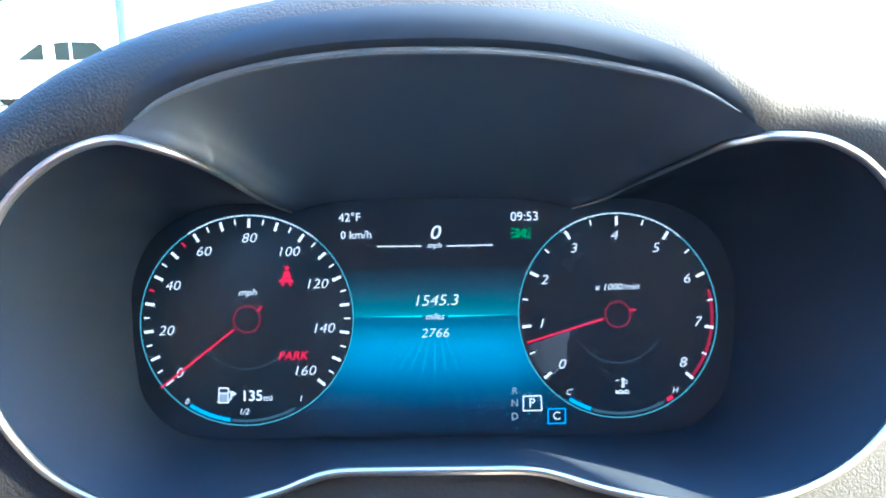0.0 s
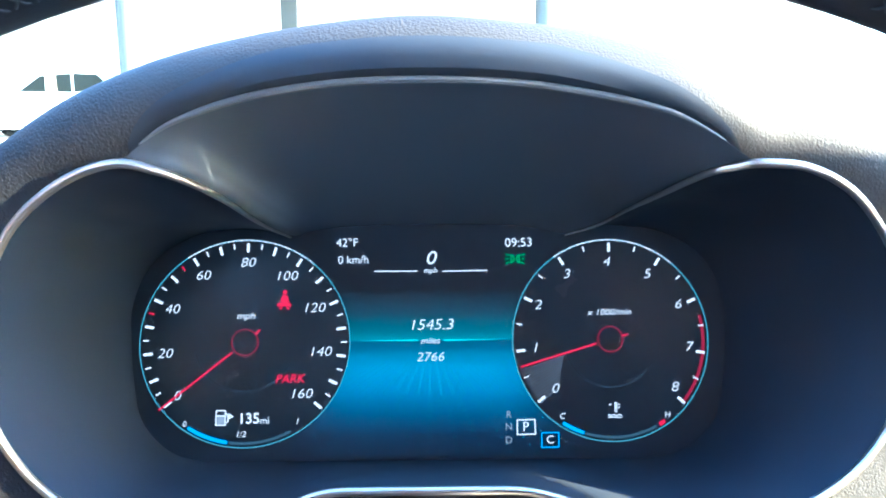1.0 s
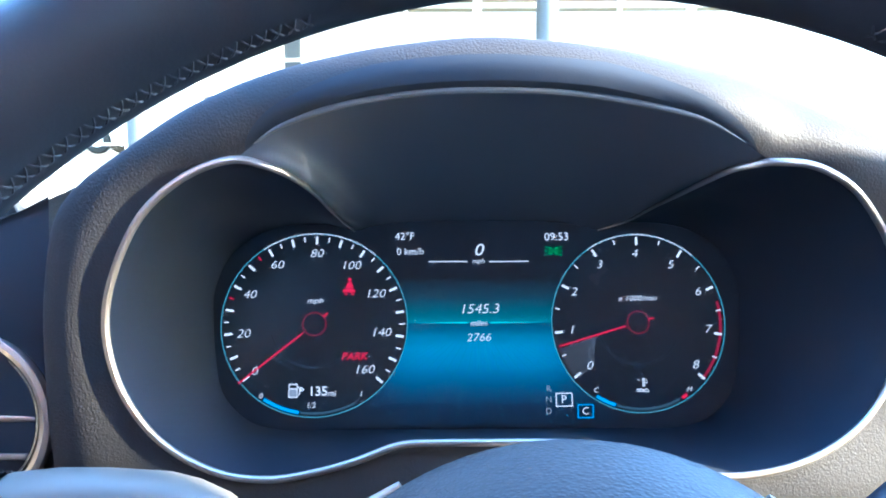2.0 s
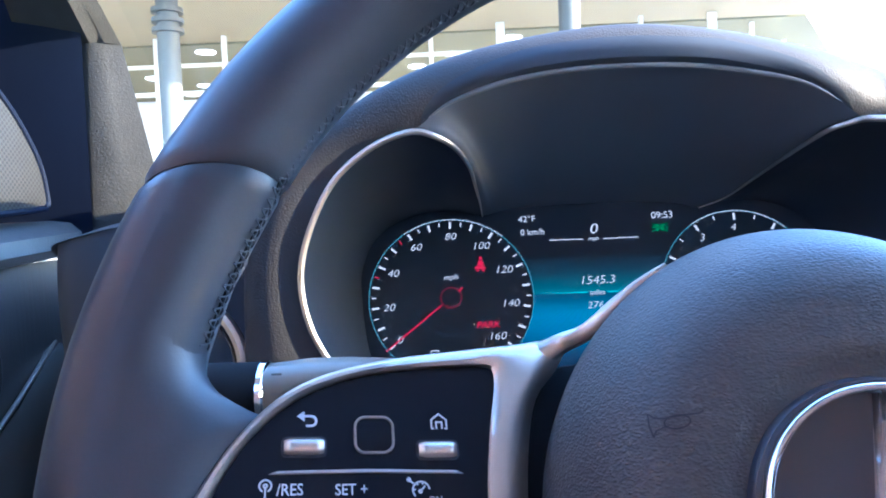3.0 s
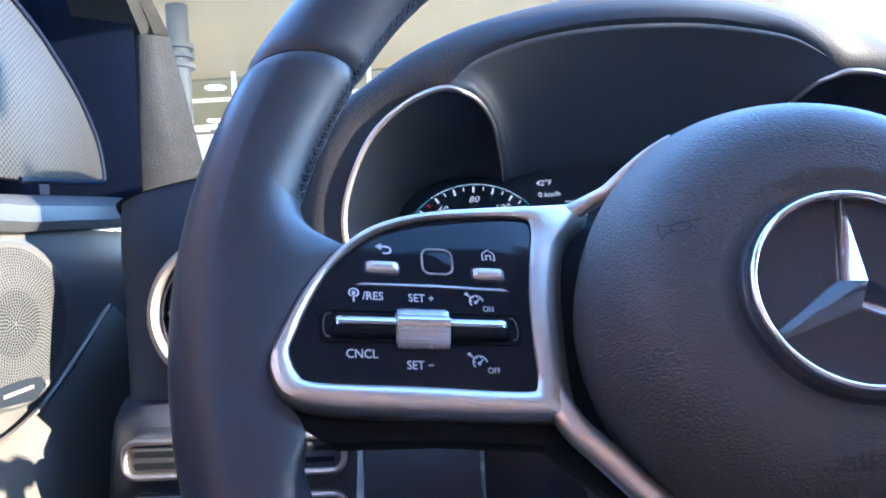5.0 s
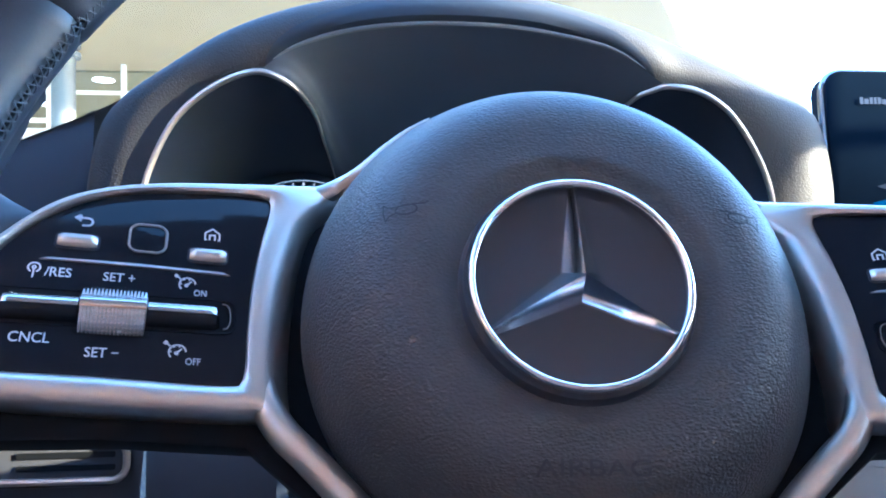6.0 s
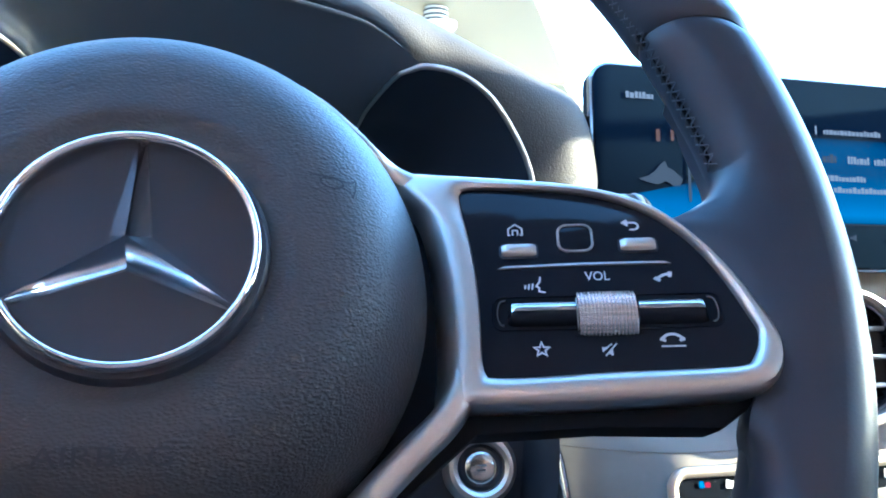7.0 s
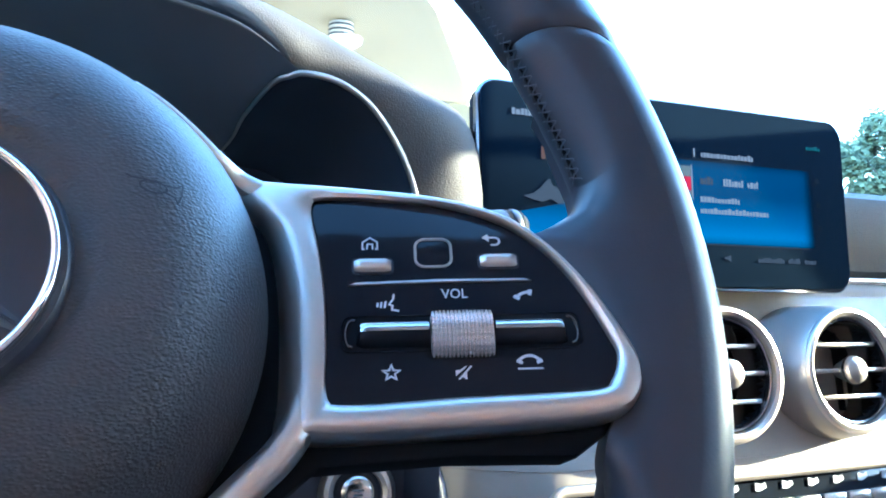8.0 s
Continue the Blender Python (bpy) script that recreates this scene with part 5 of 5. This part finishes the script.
# ---- body shell round the cabin ----
pillar = tagged(part("windscreen_pillar", sheet([[(-.302, .459, 1.035), (-.330, .455, 1.04), (-.365, .450, 1.045), (-.372, .45, 1.05), (-.44, .50, 1.06), (-.44, .62, 1.05), (-.375, .60, 1.04)],
                                                 [(-.314, .455, 1.075), (-.338, .452, 1.078), (-.3655, .448, 1.08), (-.372, .45, 1.08), (-.44, .49, 1.08), (-.44, .58, 1.08), (-.378, .56, 1.08)],
                                                 [(-.326, .450, 1.138), (-.345, .447, 1.14), (-.362, .444, 1.14), (-.370, .447, 1.14), (-.43, .47, 1.14), (-.43, .54, 1.14), (-.385, .53, 1.14)],
                                                 [(-.337, .447, 1.193), (-.349, .445, 1.195), (-.359, .442, 1.195), (-.366, .445, 1.195), (-.42, .46, 1.195), (-.42, .52, 1.195), (-.382, .51, 1.195)],
                                                 [(-.342, .42, 1.222), (-.350, .408, 1.225), (-.357, .40, 1.225), (-.364, .41, 1.225), (-.41, .42, 1.225), (-.41, .48, 1.225), (-.378, .47, 1.225)],
                                                 [(-.33, .08, 1.37), (-.335, .07, 1.37), (-.34, .06, 1.37), (-.345, .07, 1.37), (-.36, .08, 1.37), (-.36, .13, 1.37), (-.335, .13, 1.37)]], True), PILLAR),
                "grey woven fabric windscreen pillar beside the dashboard", "pillar", kind="structure")
CX = .38
# Out of view; outline cut to shade the shroud and spare the hood crest.
bm = plate([(.045, 1.40), (.045, 1.17), (.129, 1.185), (.134, 1.252), (.16, 1.252), (.205, 1.215), (.212, 1.0), (.72, .98), (.74, 1.04), (.20, 1.235), (.149, 1.272), (.098, 1.312), (.085, 1.333), (.074, 1.352), (.066, 1.370), (.058, 1.387)], -.012, .012, .003)
tagged(part("windscreen_pillar", bm, PILLAR, m=basis((CX + .70, 0, 0), (0, 1, 0), (0, 0, 1))), "unseen grey passenger pillar, its outline cut to shade the dial shroud", "pillar", kind="structure")
roof_rows = [[(CX + .66 * s * w, y, 1.42 + .035 * (1 - s * s)) for s in (-1, -.8, -.4, 0, .4, .8, 1)] for y, w in ((.03, 1.04), (-.12, 1.06), (-.4, 1.08), (-1.0, 1.06), (-1.5, 1.0))]
bm = sheet(roof_rows)
bmesh.ops.solidify(bm, geom=bm.faces[:], thickness=.03)
tagged(part("ceiling", bm, LINER), "light grey cloth headliner", "ceiling", kind="structure")
for x in (CX - .70, CX + .70):
    bm = block(.03, .09, .5, .01, 2, (x, -.62, 1.2))
    tagged(part("wall_pillar", bm, PLASTIC), "black door pillar", "pillar", kind="structure")
# Unseen rear wall, added to bounce warm light onto the wheel.
tagged(part("wall_rear", block(1.5, .06, .90, .02, 2, (CX, -.55, .78)), WARMWALL), "unseen brown rear wall of the cabin, coloured for warm bounce", "wall", kind="structure")
# Added out of view as a sun blocker for the steering wheel.
tagged(part("wall_side", block(.04, .47, .46, .01, 2, (CX + .70, -.275, 1.20)), DARK), "unseen black block added to keep the sun off the wheel", "wall", kind="structure")
# Unseen; its top edge is set by how much sun the trim gets.
tagged(part("wall_side", block(.05, 2.5, .67, .01, 2, (CX + .735, -.45, .645)), DARK), "unseen black passenger door wall, its height set by the sunlight", "wall", kind="structure")
# Two unseen brown walls, added to keep out sky and reflect warmth.
tagged(part("wall_side", block(.04, 1.76, .44, .01, 2, (CX - .79, -.78, 1.19)), WARMWALL), "unseen brown wall added over the driver's window for warm reflections", "wall", kind="structure")
tagged(part("wall_side", block(.04, 1.5, .70, .01, 2, (-.42, -.95, .67)), WARMWALL), "unseen brown wall added beside the driver for warm bounce", "wall", kind="structure")
tagged(part("floor", block(1.5, 2.7, .03, .0, 1, (CX, -.45, .33)), DARK), "black carpeted cabin floor", "floor", kind="structure")
tagged(part("wall_front", block(1.5, .03, .75, .0, 1, (CX, .84, .66)), DARK), "black bulkhead", "wall", kind="structure")
ws = part("window_front", sheet([[(CX + .70 * s * w, y - .05 * s * s, z) for s in (-1, -.6, 0, .6, 1)] for y, z, w in ((.90, 1.0, 1.05), (.5, 1.185, 1.0), (.035, 1.42, .95))]), GLASS)
ws.visible_shadow = False
tagged(ws, "clear laminated windscreen", "window", kind="structure")


# ---- outside: forecourt, glazed showroom, parked car, trees ----
PAVING = surface("concrete", (0.36, 0.35, 0.33), 0.85, vary=0.2, scale=0.4, bump=0.3, grain=30, depth=0.004)
SOFFIT = surface("soffit_board", (0.225, 0.182, 0.108), 0.7, vary=0.22, scale=0.35)
RENDER = surface("white_render", (0.80, 0.80, 0.79), 0.7, vary=0.04, scale=0.8)
ALU = surface("white_aluminium", (0.48, 0.47, 0.43), 0.45, vary=0.05, scale=2)
STEEL = surface("column_steel", (0.055, 0.06, 0.065), 0.6, metal=0.0, vary=0.1, scale=3)
CEILIN = surface("showroom_ceiling", (0.15, 0.14, 0.085), 0.8, vary=0.1, scale=0.6)
CARPAINT = surface("white_paint", (0.8, 0.8, 0.8), 0.25, vary=0.03, scale=2, coat=1.0)
TINT = surface("tinted_glass", (0.016, 0.019, 0.018), 0.25, vary=0.1, scale=3, rvary=0.03, spec=0.1)
RUBBER = surface("tyre_rubber", (0.02, 0.02, 0.02), 0.8, vary=0.2, scale=20)
BARK = surface("bark", (0.12, 0.09, 0.07), 0.9, vary=0.3, scale=6, bump=0.6, grain=20, depth=0.02)
LEAF = surface("leaf_green", (0.115, 0.14, 0.085), 0.75, vary=0.35, scale=1.5, spec=0.1)
LAMP = glow("lamp_lit", (1.0, 0.94, 0.8), 4.0)

tagged(part("ground", fills([[(-600, -600), (600, -600), (600, 600), (-600, 600)]]), PAVING), "pale concrete forecourt", "ground", kind="structure")
H = 5.5
shop = thing("showroom", "glazed car showroom with a deep cream soffit on steel columns", "building", Matrix.Translation((0, 0, 0)))
part("soffit", plate([(-30, 7.3), (1.35, 7.3), (4.74, 12.2), (8.1, 18.3), (8.3, 18.6), (-30, 18.6)], H, H + .6, 0), SOFFIT, shop, "cream boarded soffit")
part("ceiling_slab", plate([(-30, 18.7), (8.2, 18.7), (13, 27), (-30, 27)], H - .02, H + .5, 0), CEILIN, shop, "olive grey showroom ceiling")
part("back_wall", block(43, .3, H, 0, 1, (-8.5, 26.9, H / 2)), RENDER, shop, "white inner wall")
part("end_wall", block(.3, 9, H, 0, 1, (-29.8, 22.5, H / 2)), RENDER, shop)
YG = 18.0
for k in range(22):
    x = -28.5 + k * 1.63
    if x < 6.3:
        part("mullion", block(.10 if k % 3 else .2, .12, H, 0, 1, (x, YG, H / 2)), ALU, shop)
for z, w in ((.15, .3), (1.1, .06), (3.0, .07), (4.2, .10), (4.85, .08)):
    part("transom", block(35, .10, w, 0, 1, (-11.4, YG + .03, z)), ALU, shop)
for k in range(3):
    f = (k + .5) / 3
    part("mullion", block(.10, .10, H, 0, 1, (6.2 + 5.0 * f, YG + 6.5 * f, H / 2)), ALU, shop)
for z in (1.1, 2.2, 3.3, 4.35, 5.0):
    part("transom", tube([(6.2, YG, z), (11.2, YG + 6.5, z)], .05, seg=4), ALU, shop)
part("raised_floor", block(34, 8.3, .86, 0, 1, (-12, 22.5, .43)), PAVING, shop, "pale raised showroom floor")
part("kiosk", block(1.7, .9, 2.0, .03, 1, (-5.2, 19.2, 1.6)), RENDER, shop, "white reception kiosk")
part("kiosk_shade", block(1.2, .05, 1.0, .0, 1, (-5.1, 18.72, 1.75)), SOFFIT, shop)
part("board", block(.38, .1, 1.9, .02, 1, (-3.55, 18.8, 3.2)), STEEL, shop, "dark hanging board")
for x, y in ((-5.13, 13.1), (1.83, 13.5)):
    col = part("column", tube([(x, y, 0), (x, y, H)], .19, seg=24, up=(0, 1, 0)), STEEL, shop, "grey round steel column")
    for z in (4.43, 4.60, 4.77) if x < 0 else ():
        part("collar", tube([(x, y, z - .04), (x, y, z + .04)], .27, seg=24, up=(0, 1, 0)), STEEL, col)
for i in range(5):
    for j in range(9):
        x, y = -17 + j * 2.6 + (i % 2) * 1.0, 19.4 + i * 1.55
        part("ceiling_lamp", turned([(.26, 0), (.26, -.03), (0, -.03)], 20), LAMP, shop, "round lit ceiling lamp", Matrix.Translation((x, y, H - .03)))

fixture = part("soffit_lamp", tube([(3.38, 13.5, H - .02), (3.38, 13.5, H - .28)], .22, seg=24, up=(0, 1, 0)), ALU, shop, "pale round spotlight under the soffit")
for z in (.08, .17, .25):
    part("rib", turned([(.225, -.02), (.24, 0), (.225, .02)], 24), STEEL, fixture, m=Matrix.Translation((3.38, 13.5, H - z)))
part("lit_face", turned([(.26, 0), (.25, -.10), (.16, -.16), (0, -.16)], 24), LAMP, fixture, "lit lamp face", Matrix.Translation((3.52, 13.5, H - .27)))

# parked white estate car
car = thing("parked_car", "white parked car with tinted side windows", "car", pose(-10.3, 20.6, .86, 0, 0, 3))
side_line = [(-2.3, .45), (-2.33, .85), (-2.1, .98), (-1.2, 1.05), (-.55, 1.12), (.15, 1.58), (.6, 1.66), (1.5, 1.64), (2.05, 1.55), (2.3, 1.05), (2.36, .8), (2.3, .4)]
pts = smooth_line(side_line, 5)
rows = []
for s in (-1, -.96, -.85, -.5, 0, .5, .85, .96, 1):
    rows.append([(p[0] * (1 - .04 * s * s), s * .9 * (1 - .16 * max(0, (p[1] - 1.0)) / .6), .3 + (p[1] - .3) * (1 if abs(s) < .9 else .97)) for p in pts])
part("body", sheet(rows, False, False), CARPAINT, car, "glossy white bodywork")
for s in (-1, 1):
    part("flank", fills([[(p[0] * .96, p[1]) for p in pts] + [(2.2, .3), (-2.2, .3)]]), CARPAINT, car, m=Matrix.Translation((0, s * .86, 0)) @ Matrix.Rotation(radians(90), 4, "X"))
    part("side_window", fills([[(-.35, 1.14), (.2, 1.52), (.95, 1.58), (.95, 1.12)], [(1.02, 1.12), (1.02, 1.58), (1.6, 1.55), (1.95, 1.2)]]), TINT, car, "tinted side glass", Matrix.Translation((0, s * .885, 0)) @ Matrix.Rotation(radians(90), 4, "X"))
    for x in (-1.45, 1.45):
        wl = part("wheel", turned([(.17, .1), (.31, .1), (.34, .06), (.34, -.06), (.31, -.1), (.17, -.1)], 28), RUBBER, car, "black tyre", Matrix.Translation((x, s * .84, .34)) @ Matrix.Rotation(radians(90), 4, "X"))
        part("rim", turned([(.17, .085), (.15, .07), (.05, .08), (0, .08)], 20), ALU, wl, "alloy rim", Matrix.Rotation(radians(180 if s > 0 else 0), 4, "X"))
part("windscreen", fills([[(-.50, 1.15, ), (.12, 1.56)][::1] + [(.13, 1.57), (-.49, 1.16)]]), TINT, car)


def tree(x, y, height, seed, spread=.32):
    rng = random.Random(seed)
    t = thing("tree", "leafy green tree at the edge of the forecourt", "tree", Matrix.Translation((x, y, 0)), "trees beyond the forecourt")
    part("trunk", tube([(0, 0, 0), (.1, .05, height * .2), (.05, .1, height * .5), (.0, 0, height * .85)], [.22, .17, .11, .03], seg=10, up=(1, 0, 0)), BARK, t)
    centres = []
    for k in range(26):
        a, h = rng.uniform(0, 6.28), rng.uniform(.28, .97)
        r = height * spread * (1 - (abs(h - .5) / .62) ** 2) * rng.uniform(.35, 1.0)
        centres.append((Vector((r * math.cos(a), r * math.sin(a), h * height)), rng.uniform(.5, 1.2) * height / 11))
    for c, r in centres[::3]:
        part("limb", tube([(.05, .05, c.z * .65), tuple(c)], [.06, .02], seg=6, up=(1, .1, 0)), BARK, t)
    vs, fs = [], []
    for c, r in centres:
        for j in range(420):
            d = Vector((rng.gauss(0, 1), rng.gauss(0, 1), rng.gauss(0, .8)))
            p = c + d.normalized() * r * rng.uniform(.5, 1.25)
            u = Vector((rng.gauss(0, 1), rng.gauss(0, 1), rng.gauss(0, 1))).normalized() * rng.uniform(.14, .28)
            w = u.orthogonal().normalized() * rng.uniform(.08, .16)
            b = len(vs)
            vs += [p - u, p + w, p + u, p - w]
            fs.append((b, b + 1, b + 2, b + 3))
    me = bpy.data.meshes.new("crown")
    me.from_pydata([tuple(v) for v in vs], [], fs)
    part("crown", me, LEAF, t, "uneven green crown")


for k, (x, y, h) in enumerate(((40.5, 31, 11), (45, 33, 9), (37.5, 40, 8.5), (50, 30, 12), (44, 37, 10))):
    tree(x, y, h, k)
